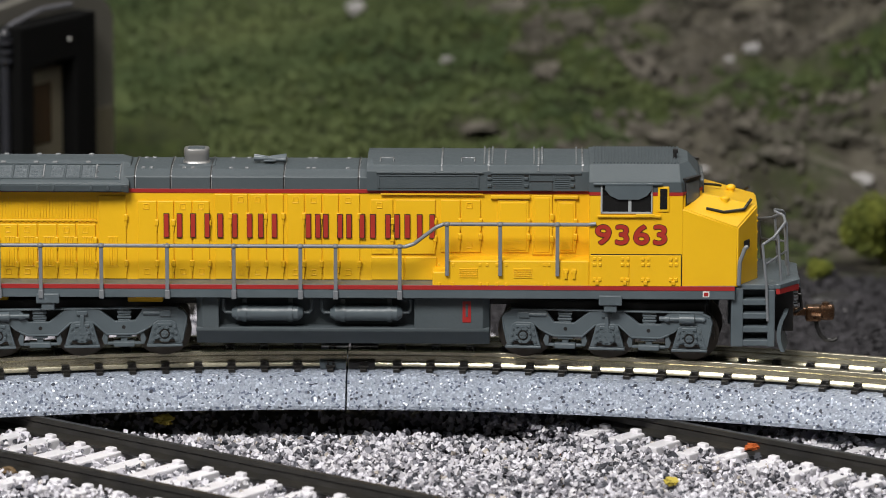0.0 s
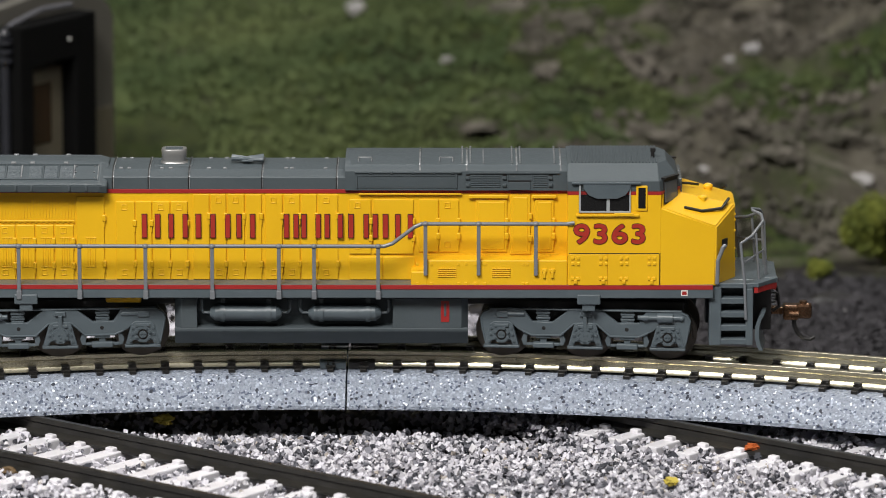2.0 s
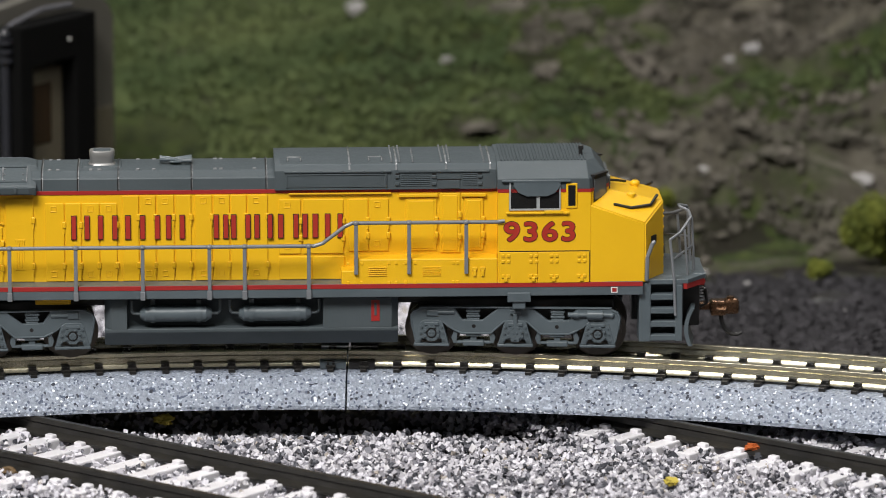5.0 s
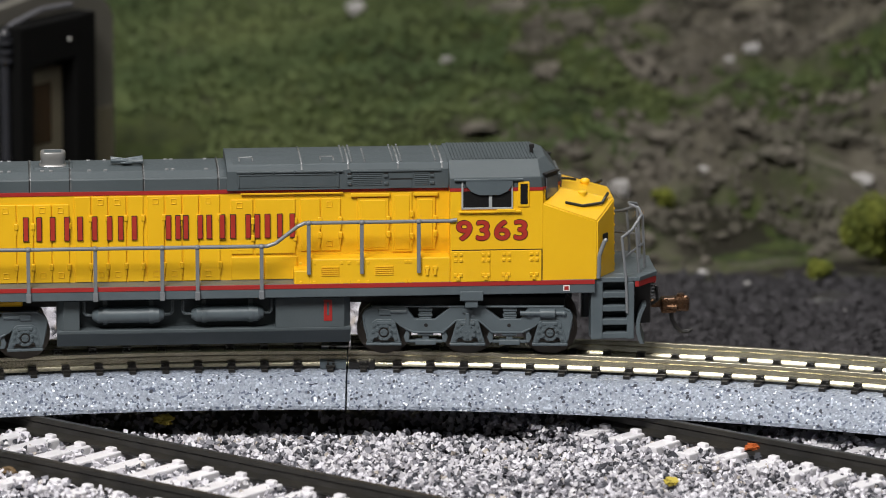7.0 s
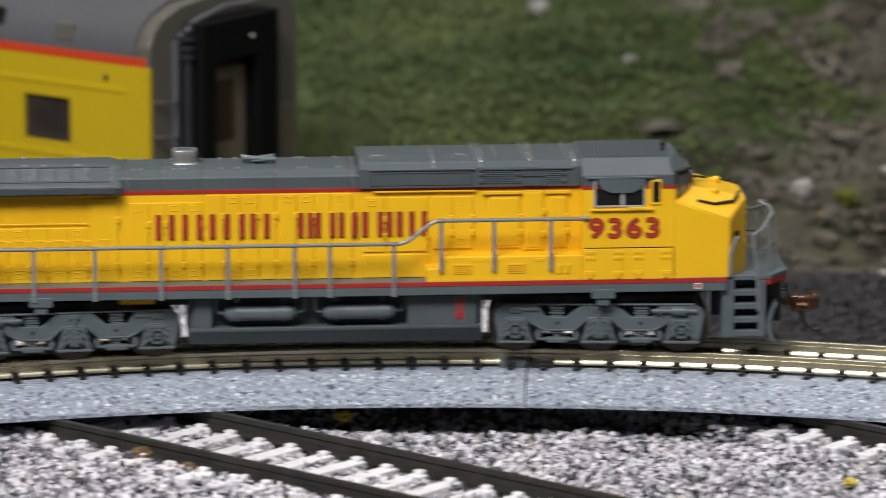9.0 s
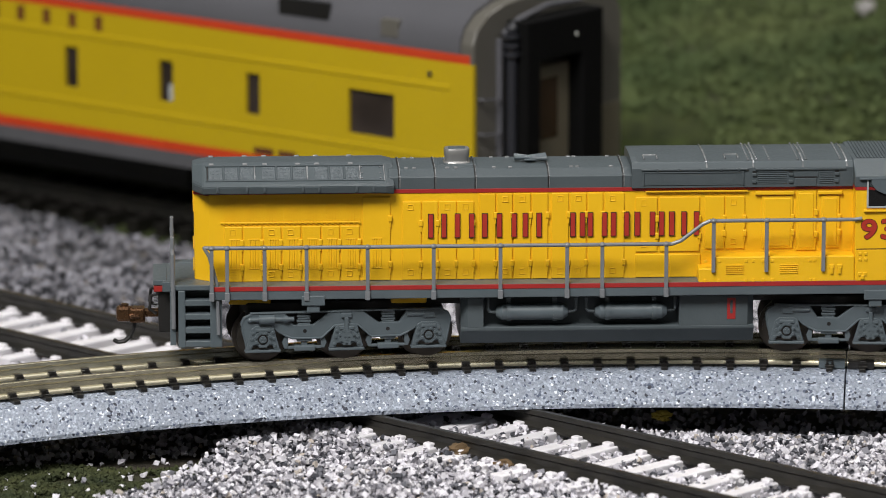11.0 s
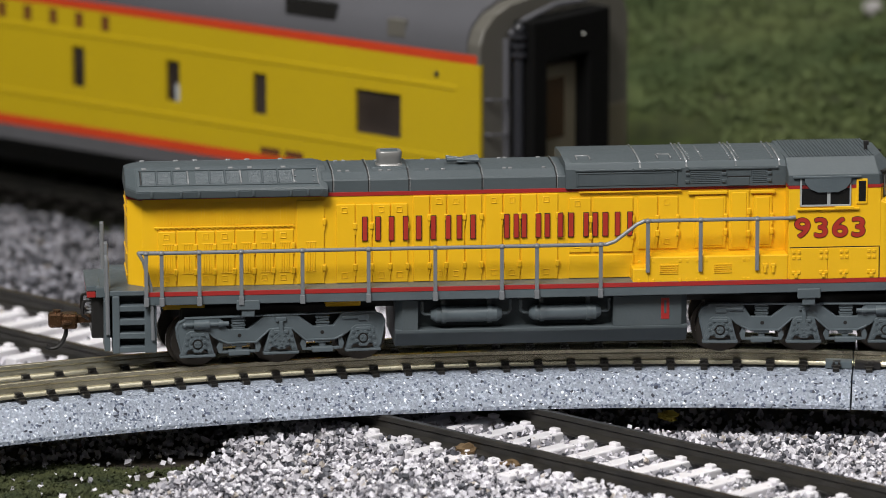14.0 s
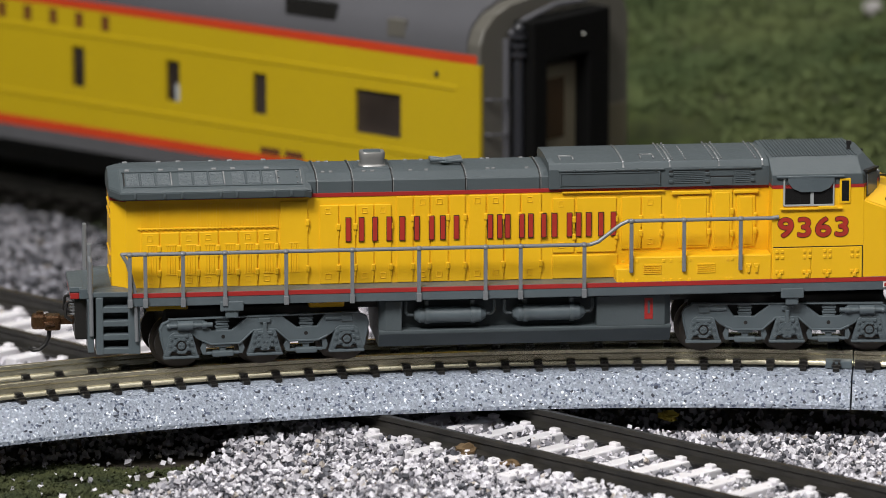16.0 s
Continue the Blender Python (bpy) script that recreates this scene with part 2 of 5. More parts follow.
def ground_material():
    m = bpy.data.materials.new("scenic_ground")
    m.use_nodes = True
    nt = m.node_tree
    b = nt.nodes["Principled BSDF"]
    b.inputs["Roughness"].default_value = 0.95
    b.inputs["Specular IOR Level"].default_value = 0.2
    tc = nt.nodes.new("ShaderNodeTexCoord")
    sep = nt.nodes.new("ShaderNodeSeparateXYZ")
    nt.links.new(tc.outputs["Object"], sep.inputs[0])

    def noise_node(scale, detail=6, rough=0.6):
        n = nt.nodes.new("ShaderNodeTexNoise")
        n.inputs["Scale"].default_value, n.inputs["Detail"].default_value, n.inputs["Roughness"].default_value = scale, detail, rough
        nt.links.new(tc.outputs["Object"], n.inputs["Vector"])
        return n.outputs["Fac"]

    def ranged(src, a, c, lo=0.0, hi=1.0):
        r = nt.nodes.new("ShaderNodeMapRange")
        r.inputs[1].default_value, r.inputs[2].default_value, r.inputs[3].default_value, r.inputs[4].default_value = a, c, lo, hi
        nt.links.new(src, r.inputs[0])
        return r.outputs[0]

    def math_node(op, a, c):
        n = nt.nodes.new("ShaderNodeMath")
        n.operation = op
        for i, v in enumerate((a, c)):
            if isinstance(v, (int, float)):
                n.inputs[i].default_value = v
            else:
                nt.links.new(v, n.inputs[i])
        return n.outputs[0]

    def mix(fac, a, c):
        n = nt.nodes.new("ShaderNodeMix")
        n.data_type = "RGBA"
        for i, v in ((0, fac), (6, a), (7, c)):
            if isinstance(v, tuple):
                n.inputs[i].default_value = (*v, 1)
            else:
                nt.links.new(v, n.inputs[i])
        return n.outputs[2]

    fine = noise_node(900, 6, 0.7)
    mid = noise_node(140, 6, 0.65)
    big = noise_node(28, 4, 0.55)
    earth = mix(ranged(mid, 0.35, 0.65), (0.046, 0.041, 0.031), (0.135, 0.121, 0.095))
    earth = mix(ranged(fine, 0.55, 0.75), earth, (0.15, 0.135, 0.11))
    moss = mix(ranged(noise_node(260, 5, 0.7), 0.35, 0.7), (0.022, 0.034, 0.011), (0.068, 0.085, 0.025))
    moss = mix(ranged(fine, 0.58, 0.74, 0.0, 0.5), moss, (0.115, 0.118, 0.05))
    band = math_node("MULTIPLY", ranged(sep.outputs[1], 0.140, 0.152), ranged(sep.outputs[1], 0.172, 0.160))
    grassy = math_node("ADD", big, ranged(sep.outputs[0], -0.012, 0.045, 0.16, -0.085))
    grassy = math_node("ADD", grassy, math_node("MULTIPLY", band, 0.11))
    grassy = math_node("ADD", grassy, ranged(mid, 0.3, 0.7, -0.10, 0.10))
    hill = mix(ranged(grassy, 0.44, 0.56), earth, moss)
    # Stretched noise paints crevice shade as dark soil patches, plus paler patches.
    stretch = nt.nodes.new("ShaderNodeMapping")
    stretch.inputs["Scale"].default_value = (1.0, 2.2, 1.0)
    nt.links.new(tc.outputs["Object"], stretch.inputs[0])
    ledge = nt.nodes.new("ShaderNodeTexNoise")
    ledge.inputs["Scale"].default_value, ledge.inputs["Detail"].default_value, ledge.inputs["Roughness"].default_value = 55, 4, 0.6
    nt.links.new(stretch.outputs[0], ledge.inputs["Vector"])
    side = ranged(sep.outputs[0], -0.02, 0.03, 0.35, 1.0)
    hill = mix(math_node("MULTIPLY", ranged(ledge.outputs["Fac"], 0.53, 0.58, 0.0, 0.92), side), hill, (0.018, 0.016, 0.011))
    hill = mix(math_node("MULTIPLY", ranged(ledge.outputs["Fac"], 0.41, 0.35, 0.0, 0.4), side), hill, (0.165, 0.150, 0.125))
    cinder = mix(ranged(fine, 0.35, 0.75), (0.014, 0.013, 0.015), (0.046, 0.042, 0.046))
    dust = mix(ranged(mid, 0.35, 0.65), (0.022, 0.018, 0.013), (0.085, 0.075, 0.058))
    left = mix(ranged(math_node("ADD", sep.outputs[0], ranged(mid, 0.3, 0.7, -0.01, 0.01)), -0.002, 0.014), dust, cinder)
    front = math_node("MULTIPLY", ranged(sep.outputs[1], -0.032, -0.042), ranged(sep.outputs[0], -0.098, -0.106))
    left = mix(math_node("MULTIPLY", front, ranged(mid, 0.35, 0.6, 0.25, 1.0)), left, moss)
    edge = math_node("ADD", sep.outputs[1], ranged(mid, 0.25, 0.75, -0.012, 0.012))
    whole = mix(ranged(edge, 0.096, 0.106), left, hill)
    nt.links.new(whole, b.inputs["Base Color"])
    bp = nt.nodes.new("ShaderNodeBump")
    bp.inputs["Strength"].default_value, bp.inputs["Distance"].default_value = 1.0, 0.0012
    nt.links.new(math_node("ADD", math_node("MULTIPLY", fine, 0.6), mid), bp.inputs["Height"])
    nt.links.new(bp.outputs[0], b.inputs["Normal"])
    return m


build_ground()


# ---- plain room round the layout ----
for nm, x0, x1, y0, y1 in (("wall_north", -1760, 1760, 1700, 1760), ("wall_south", -1760, 1760, -1760, -1700), ("wall_west", -1760, -1700, -1700, 1700), ("wall_east", 1700, 1760, -1700, 1700)):
    tagged(part(nm, solid(box, x0, x1, y0, y1, -60, 1600), WALLPAINT), "plain matt off-white room wall", "wall", kind="structure")
tagged(part("ceiling", solid(box, -1760, 1760, -1760, 1760, 1600, 1660), WALLPAINT), "plain matt off-white room ceiling", "ceiling", kind="structure")


# ---- gravel: loose crushed stone, six-sided chips with uneven corners ----
def chips(name, label, places, sizes, seed, stone, category="gravel"):
    rng = np.random.default_rng(seed)
    n = len(places)
    cube = np.array([(-1, -1, -1), (1, -1, -1), (1, 1, -1), (-1, 1, -1), (-1, -1, 1), (1, -1, 1), (1, 1, 1), (-1, 1, 1)], float) * 0.5
    v = cube[None] * rng.uniform(0.6, 1.25, (n, 1, 3)) * (1 + rng.uniform(-0.62, 0.32, (n, 8, 3)))
    q = rng.normal(size=(n, 4))
    q /= np.linalg.norm(q, axis=1)[:, None]
    w, x, y, z = q.T
    rot = np.stack([1 - 2 * (y * y + z * z), 2 * (x * y - w * z), 2 * (x * z + w * y), 2 * (x * y + w * z), 1 - 2 * (x * x + z * z), 2 * (y * z - w * x),
                    2 * (x * z - w * y), 2 * (y * z + w * x), 1 - 2 * (x * x + y * y)], 1).reshape(n, 3, 3)
    v = np.einsum("nij,nkj->nki", rot, v) * sizes[:, None, None] + places[:, None, :]
    quads = np.array([(0, 3, 2, 1), (4, 5, 6, 7), (0, 1, 5, 4), (1, 2, 6, 5), (2, 3, 7, 6), (3, 0, 4, 7)])
    f = (quads[None] + 8 * np.arange(n)[:, None, None]).reshape(-1, 4)
    me = bpy.data.meshes.new(name)
    me.from_pydata((v.reshape(-1, 3) * 0.001).tolist(), [], f.tolist())
    me.materials.append(stone)
    return tagged(new(name, me), label, category, kind="stuff")


# the two larger tracks: direction and offset of their centre lines
DIR, NRM = Vector((0.777, -0.629, 0)), Vector((0.629, 0.777, 0))
TRACKS = (-55.5, 14.4)


def track_offset(x, y):
    return x * NRM.x + y * NRM.y


def gravel_field(name, label, x0, x1, y0, y1, per_mm2, keep, seed, size=(0.45, 1.02), stone=None, category="gravel"):
    rng = np.random.default_rng(seed)
    n = int((x1 - x0) * (y1 - y0) * per_mm2)
    xs, ys, ss, hs, layer = rng.uniform(x0, x1, n), rng.uniform(y0, y1, n), rng.uniform(*size, n), rng.random(n), rng.random(n)
    places, sizes = [], []
    for x, y, s, h, l in zip(xs, ys, ss, hs, layer):
        top = keep(x, y, l)
        if top is None:
            continue
        places.append((x, y, ground_height(x, y) + top * h + 0.25))
        sizes.append(s)
    return chips(name, label, np.array(places), np.array(sizes), seed + 1, stone or STONE, category)


def front_keep(x, y, l):
    """Height of the heap of chips at a place, or None where the ground is bare."""
    off = track_offset(x, y)
    for c in TRACKS:
        if abs(abs(off - c) - 8.25) < 1.3:
            return None
        if abs(off - c) < 7.2:
            return 3.0 if l < 0.85 else None
        if abs(off - c) < 15.6:
            return 3.0 if c > 0 else 3.3
    r = RAD - math.hypot(x - XC, y + RAD)
    wob = 4 * noise.noise((x * 0.08, y * 0.08, 3))
    if r < 7 + wob:
        return 0.5 if l < 0.14 else None
    if -85 < x < 40 and r < 14 + wob and off > -40:
        return 0.8 if l < 0.5 else None
    if x < -84 and x + 104.6 - (y + 49) * 0.4 + wob * 0.8 < 0:
        return 0.4 if l < 0.02 else None
    return 2.6 + 1.2 * noise.noise((x * 0.06, y * 0.06, 9))


def back_keep(x, y, l):
    off = track_offset(x, y)
    if math.hypot(x - XC, y + RAD) < RAD + 10:
        return None
    for c in TRACKS[:1]:
        if abs(abs(off - c) - 8.25) < 1.3:
            return None
    if off > 6 + 5 * noise.noise((x * 0.05, y * 0.05, 3)) and not (28 < y < 92 and x < 6 + 5 * noise.noise((x * 0.05, y * 0.05, 3))):
        return None
    return 2.0


def moss_keep(x, y, l):
    wob = 4 * noise.noise((x * 0.08, y * 0.08, 3))
    if x + 104.6 - (y + 49) * 0.4 + wob * 0.8 > 2 or y > -32 + 2 * wob or noise.noise((x * 0.2, y * 0.2, 8)) < -0.25:
        return None
    return 0.5


def near_back(x, y, l):
    return back_keep(x, y, l) if y + 0.25 * x < 20 + 6 * noise.noise((x * 0.05, y * 0.05, 6)) or x > -105 else None


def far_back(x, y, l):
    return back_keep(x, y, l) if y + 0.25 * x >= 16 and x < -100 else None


gravel_field("gravel", "heaped white, grey and black crushed stone ballast", -135, 75, -62, 6, 5.2, front_keep, 11, (0.34, 0.82))
gravel_field("gravel", "pale crushed stone spread behind the raised track", -200, 18, 0, 92, 1.3, near_back, 21, (0.6, 1.2))
gravel_field("gravel", "grey ballast in front of the coach, darkened for its shade", -220, 10, 30, 160, 1.5, far_back, 31, (0.6, 1.3), STONE_DIM)

gravel_field("moss", "crumbly dark green moss beside the ballast heap", -140, -92, -62, -20, 7.0, moss_keep, 51, (0.25, 0.6), MOSS, "moss")


# ---- rocks, turf and bushes ----
def boulder(name, label, x, y, size, material, seed, flat=0.7, category="rock", group="", sink=0.25):
    bm = bmesh.new()
    bmesh.ops.create_icosphere(bm, subdivisions=3, radius=size)
    for v in bm.verts:
        d = v.co.normalized()
        k = 1 + 0.5 * noise.noise(d * 1.9 + Vector((seed, 0, 0))) + 0.34 * noise.noise(d * 4.6 + Vector((0, seed, 0))) + 0.16 * noise.noise(d * 10 + Vector((0, 0, seed)))
        v.co = Vector((v.co.x * k * 1.25, v.co.y * k, v.co.z * k * flat))
    ob = part(name, bm, material)
    ob.matrix_world = pose(x * 0.001, y * 0.001, (ground_height(x, y) + size * flat * (1 - 2 * sink)) * 0.001, 0, 0, seed * 47 % 360)
    return tagged(ob, label, category, group)


for i, (x, y, size) in enumerate(((67.2, 130.7, 1.5), (51.4, 168.5, 0.9), (47.5, 167.0, 0.65), (28.2, 128.5, 1.2), (41.3, 129.0, 0.75), (0.6, 165.7, 0.6), (-14.8, 189.5, 1.2), (40.5, 101.0, 0.55), (47.0, 93.0, 0.5), (60.5, 72.0, 0.45), (17.0, 163.0, 2.6), (55.0, 176.0, 2.4))):
    boulder("pale_rock", "pale whitish rock lying on the hillside", x, y, size * (1.3 if i < 10 else 1.0), PALEROCK if i < 10 else ROCK, i + 3.3, 0.75, "rock", "pale rocks", 0.1)
rnd = random.Random(8)
for i in range(150):
    x, y = rnd.uniform(4, 118), rnd.choice((rnd.uniform(112, 147), rnd.uniform(112, 147), rnd.uniform(166, 205)))
    if y > 165 and x < 28:
        x += 30
    if noise.noise((x * 0.06, y * 0.09, 12.0)) < -0.05:
        continue
    boulder("rock", "weathered brown-grey rock in the hillside", x, y, rnd.uniform(0.8, 2.0) * rnd.choice((1, 1, 1.5)), ROCK, i * 1.7, rnd.uniform(0.3, 0.5), "rock", "hillside rocks", 0.42)


def grassy(x, y):
    """How green the slope is at a place, about -1 (bare rock) to 1 (turf)."""
    g = 0.55 - 1.1 * smooth01((x + 5) / 45.0) + 0.75 * noise.noise((x * 0.03, y * 0.045, 21.0)) + 0.3 * noise.noise((x * 0.11, y * 0.16, 5.0))
    return g + 0.75 * smooth01(1 - abs(y - 158) / 13.0) + 0.5 * smooth01((48 - x) / 12.0) * smooth01(1 - abs(y - 142) / 14.0) + 0.6 * smooth01((x - 62) / 14.0) * smooth01(1 - abs(y - 166) / 18.0)


def rubble_keep(x, y, l):
    edge = 116 + 7 * noise.noise((x * 0.05, 0, 3))
    if y < edge and l > 0.12 or y < 106 or grassy(x, y) > 0.25 - 0.3 * l or noise.noise((x * 0.07, y * 0.16, 31.0)) < 0.08 - 0.25 * l:
        return None
    return 0.9


def turf_keep(x, y, l):
    edge = 112 + 8 * noise.noise((x * 0.05, 0, 3))
    if y < edge or grassy(x, y) < 0.35 * l - 0.05 or (x < -40 and y < 150):
        return None
    return 0.7


gravel_field("rubble", "broken brown-grey stone rubble on the hillside", -10, 122, 104, 215, 0.6, rubble_keep, 61, (0.35, 1.9), ROCK, "rubble")
gravel_field("turf", "clumpy green scenic turf on the slope", -95, 122, 112, 250, 1.3, turf_keep, 71, (0.3, 1.15), TURF, "turf")


def cinder_keep(x, y, l):
    if math.hypot(x - XC, y + RAD) < RAD + 13 or x < 8 + 6 * noise.noise((x * 0.05, y * 0.05, 3)) or track_offset(x, y) < 8:
        return None
    edge = 98 + 5 * noise.noise((x * 0.06, 0, 3))
    return 0.3 if y < edge else None


boulder("rock", "flat mossy ledge of brown rock", 11.0, 193.0, 3.4, ROCK, 91.0, 0.5, "rock", "hillside rocks", 0.2)
gravel_field("cinders", "loose black cinders beside the raised track", -25, 115, 0, 106, 0.75, cinder_keep, 41, (0.6, 1.7), CINDER)
boulder("cinder_lump", "dark lump in the black cinders", 59.2, 80.5, 3.4, BLACK, 77.0, 0.3, "cinder")
for x, y, mt, nm, size in ((42.0, -26.6, ORANGE, "orange", 0.95), (46.6, -27.8, AMBER, "amber", 0.8), (30.1, -42.8, LEMON, "yellow", 0.75), (-64.3, -31.4, UMBER, "brown", 1.5), (-57.9, -38.0, UMBER, "brown", 1.0), (31.0, 120.3, AMBER, "yellow", 0.75), (-38.5, -8.0, LEMON, "yellow", 1.0)):
    ob = boulder("turf_clump", nm + " scrap of scenic turf on the ground", x, y, size, mt, x, 0.7, "turf")
    ob.location.z += (0.0039 if x > 35 else 0.0029) if y < 0 else 0.0004


def bush(label, x, y, w, h, count, seed):
    r = random.Random(seed)
    bm = bmesh.new()
    for _ in range(9):
        a = r.uniform(0, math.tau)
        rod(bm, (0, 0, 0), (math.cos(a) * w * 0.5, math.sin(a) * w * 0.4, h * r.uniform(0.5, 0.8)), 0.16, 5, 0.06)
    heads = [(r.uniform(-0.7, 0.7) * w, r.uniform(-0.5, 0.5) * w, h * r.uniform(0.25, 0.85), r.uniform(0.22, 0.4) * w) for _ in range(13)]
    for _ in range(count):
        hx, hy, hz, hr = r.choice(heads)
        d = Vector((r.gauss(0, 1), r.gauss(0, 1), r.gauss(0, 1))).normalized() * hr * r.uniform(0.55, 1.05)
        c = Vector((hx, hy, max(0.2, hz))) + d
        c.z = max(0.1, c.z)
        u = Vector((r.gauss(0, 1), r.gauss(0, 1), r.gauss(0, 1))).normalized() * r.uniform(0.25, 0.5)
        v = u.orthogonal() * r.uniform(0.6, 1.0)
        bm.faces.new([bm.verts.new(c + p) for p in (-u, v * 0.6, u, -v * 0.6)])
    ob = part("bush", bm, LEAF, smooth=False)
    ob.matrix_world = pose(x * 0.001, y * 0.001, (ground_height(x, y) - 0.2) * 0.001)
    return tagged(ob, label, "bush")


bush("dense yellow-green foam bush at the foot of the hill", 69.6, 108.0, 8.0, 11.0, 8000, 1)
bush("small yellow-green foam bush on the cinder edge", 58.2, 96.5, 2.6, 3.6, 1700, 2)
bush("tiny green tuft on the brown slope", 35.0, 124.0, 2.3, 4.2, 1300, 3)


# ---- the larger tracks: dark rails on whitewashed sleepers ----
def rail_ring(h, head, foot, thick):
    """Half of a rail's outline mirrored into a full one, as (across, up) pairs with the top at 0."""
    r = [(foot, -h), (foot, -h + thick * 0.5), (thick * 0.32, -h + thick * 1.1), (thick * 0.3, -thick * 1.2), (head, -thick * 0.9), (head, -0.12), (head * 0.75, 0.0)]
    return r + [(-a, b) for a, b in reversed(r)]


def big_track(label, offset, t0, t1, direction=DIR, normal=NRM, z=5.2, ties=None):
    t = thing("railway_track", label, "track", group="larger-scale tracks")
    turn = Matrix(((direction.x, normal.x, 0), (direction.y, normal.y, 0), (0, 0, 1))).to_4x4()
    t.matrix_world = Matrix.Translation(normal * offset * 0.001 + Vector((0, 0, z * 0.001))) @ turn
    for side in (-8.65, 8.65):
        bm = solid(prism, [(side + a, b) for a, b in rail_ring(2.5, 0.5, 1.05, 0.75)], "x", t0, t1)
        part("rail", bm, OLDRAIL, t)
    bm = bmesh.new()
    box(bm, -1.2, 1.2, -15, 15, -5.0, -2.1, 0.2)
    for side in (-8.65, 8.65):
        for d in (-1, 1):
            box(bm, -0.7, 0.7, side + d * 1.6 - 0.55, side + d * 1.6 + 0.55, -2.4, -1.55, 0.2)
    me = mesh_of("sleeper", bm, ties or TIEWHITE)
    rnd = random.Random(int(offset * 10))
    x = t0 + 3
    while x < t1 - 3:
        ob = new("sleeper", me)
        ob.parent = t
        ob.matrix_basis = pose(x * 0.001, rnd.uniform(-0.4, 0.4) * 0.001, rnd.uniform(-0.3, -0.1) * 0.001, 0, 0, rnd.uniform(-2, 2))
        x += 5.75
    return t


big_track("dark rails on whitewashed sleepers buried in pale gravel", TRACKS[0], -165, 75)
big_track("dark rail track on whitewashed sleepers beside the gravel", TRACKS[1], 22, 130)
CAR_ANGLE = -33.5
CAR_DIR = Vector((math.cos(radians(CAR_ANGLE)), math.sin(radians(CAR_ANGLE)), 0))
CAR_NRM = Vector((-CAR_DIR.y, CAR_DIR.x, 0))
CAR_END = Vector((-72.5, 79.0, 0)) + CAR_NRM * 18.7
# Dark sleepers instead of white: shade under the coach put into their colour.
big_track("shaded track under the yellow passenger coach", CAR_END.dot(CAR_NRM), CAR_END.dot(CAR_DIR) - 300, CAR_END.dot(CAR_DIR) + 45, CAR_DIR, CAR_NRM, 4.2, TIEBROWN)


# ---- small raised track: two curved sections of speckled plastic roadbed ----
def sweep(bm, ring, s0, s1, n):
    rows = []
    for i in range(n + 1):
        s = s0 + (s1 - s0) * i / n
        rows.append([bm.verts.new(on_arc(s, o, z)) for o, z in ring])
    k = len(ring)
    fs = [bm.faces.new(rows[0]), bm.faces.new(rows[-1])]
    for a, b in zip(rows, rows[1:]):
        fs += [bm.faces.new((a[j], a[(j + 1) % k], b[(j + 1) % k], b[j])) for j in range(k)]
    bmesh.ops.recalc_face_normals(bm, faces=fs)


small_rail = [(0.86, -2.05), (0.84, -1.92), (0.60, -1.52), (0.2, -1.44), (0.17, -0.72), (0.36, -0.5), (0.36, -0.04), (0.33, 0.0)]
small_rail += [(-a, b) for a, b in reversed(small_rail)]


def track_section(s0, s1, label):
    t = thing("model_track_section", label, "model track", Matrix.Identity(4), "raised track sections")
    n = int(abs(s1 - s0) / 2.5)
    z = RAIL_TOP
    ring = [(-11.9, z - 6.75), (-11.9, z - 6.2), (-9.2, z - 2.75), (-8.6, z - 2.5), (8.6, z - 2.5), (9.2, z - 2.75), (11.9, z - 6.2), (11.9, z - 6.75)]
    part("roadbed", solid(sweep, ring, s0 + 0.12, s1 - 0.12, n), ROADBED, t, "grey roadbed moulded with black and white specks")
    for side in (-4.85, 4.85):
        part("rail", solid(sweep, [(side + a, z + b) for a, b in small_rail], s0 + 0.09, s1 - 0.09, n), RAIL, t, "bright nickel-silver rail")
    bm = bmesh.new()
    box(bm, -0.45, 0.45, -7.6, 7.6, -2.6, -2.0, 0.08)
    for side in (-4.85, 4.85):
        for d in (-1, 1):
            box(bm, -0.68, 0.68, side + d * 1.2 - 0.5, side + d * 1.2 + 0.5, -2.1, -1.8, 0.06)
            box(bm, -0.56, 0.56, side + d * 0.68 - 0.34, side + d * 0.68 + 0.34, -2.1, -1.28, 0.08)
            for k in (-0.36, 0.36):
                box(bm, k - 0.17, k + 0.17, side + d * 1.05 - 0.25, side + d * 1.05 + 0.25, -1.9, -1.45, 0.06)
    me = mesh_of("sleeper", bm, TIEBROWN)
    count = int((s1 - s0) / 4.62)
    for i in range(count):
        s = s0 + (i + 0.5) * (s1 - s0) / count
        ob = new("sleeper", me)
        ob.parent = t
        ob.matrix_basis = Matrix.Translation(on_arc(s, 0, z) * 0.001) @ pose(0, 0, 0, 0, 0, -math.degrees(s / RAD))
    for side in (-4.85, 4.85):
        bm = solid(sweep, [(side - 1.15, z - 2.35), (side - 1.15, z - 1.5), (side - 0.5, z - 1.2), (side + 0.5, z - 1.2), (side + 1.15, z - 1.5), (side + 1.15, z - 2.35)],
                   (s0 + 0.2 if s0 > 0 else s1 - 3.9), (s0 + 3.9 if s0 > 0 else s1 - 0.2), 4)
        part("rail_joiner", bm, BLACK if s0 > 0 else FRAMEGREY, t, "plastic-sheathed rail joiner")
    return t


track_section(-165.0, 4.2, "curved model track with brass-coloured rails on speckled grey roadbed")
track_section(4.2, 174.0, "curved model track section butted against its neighbour at a joint")


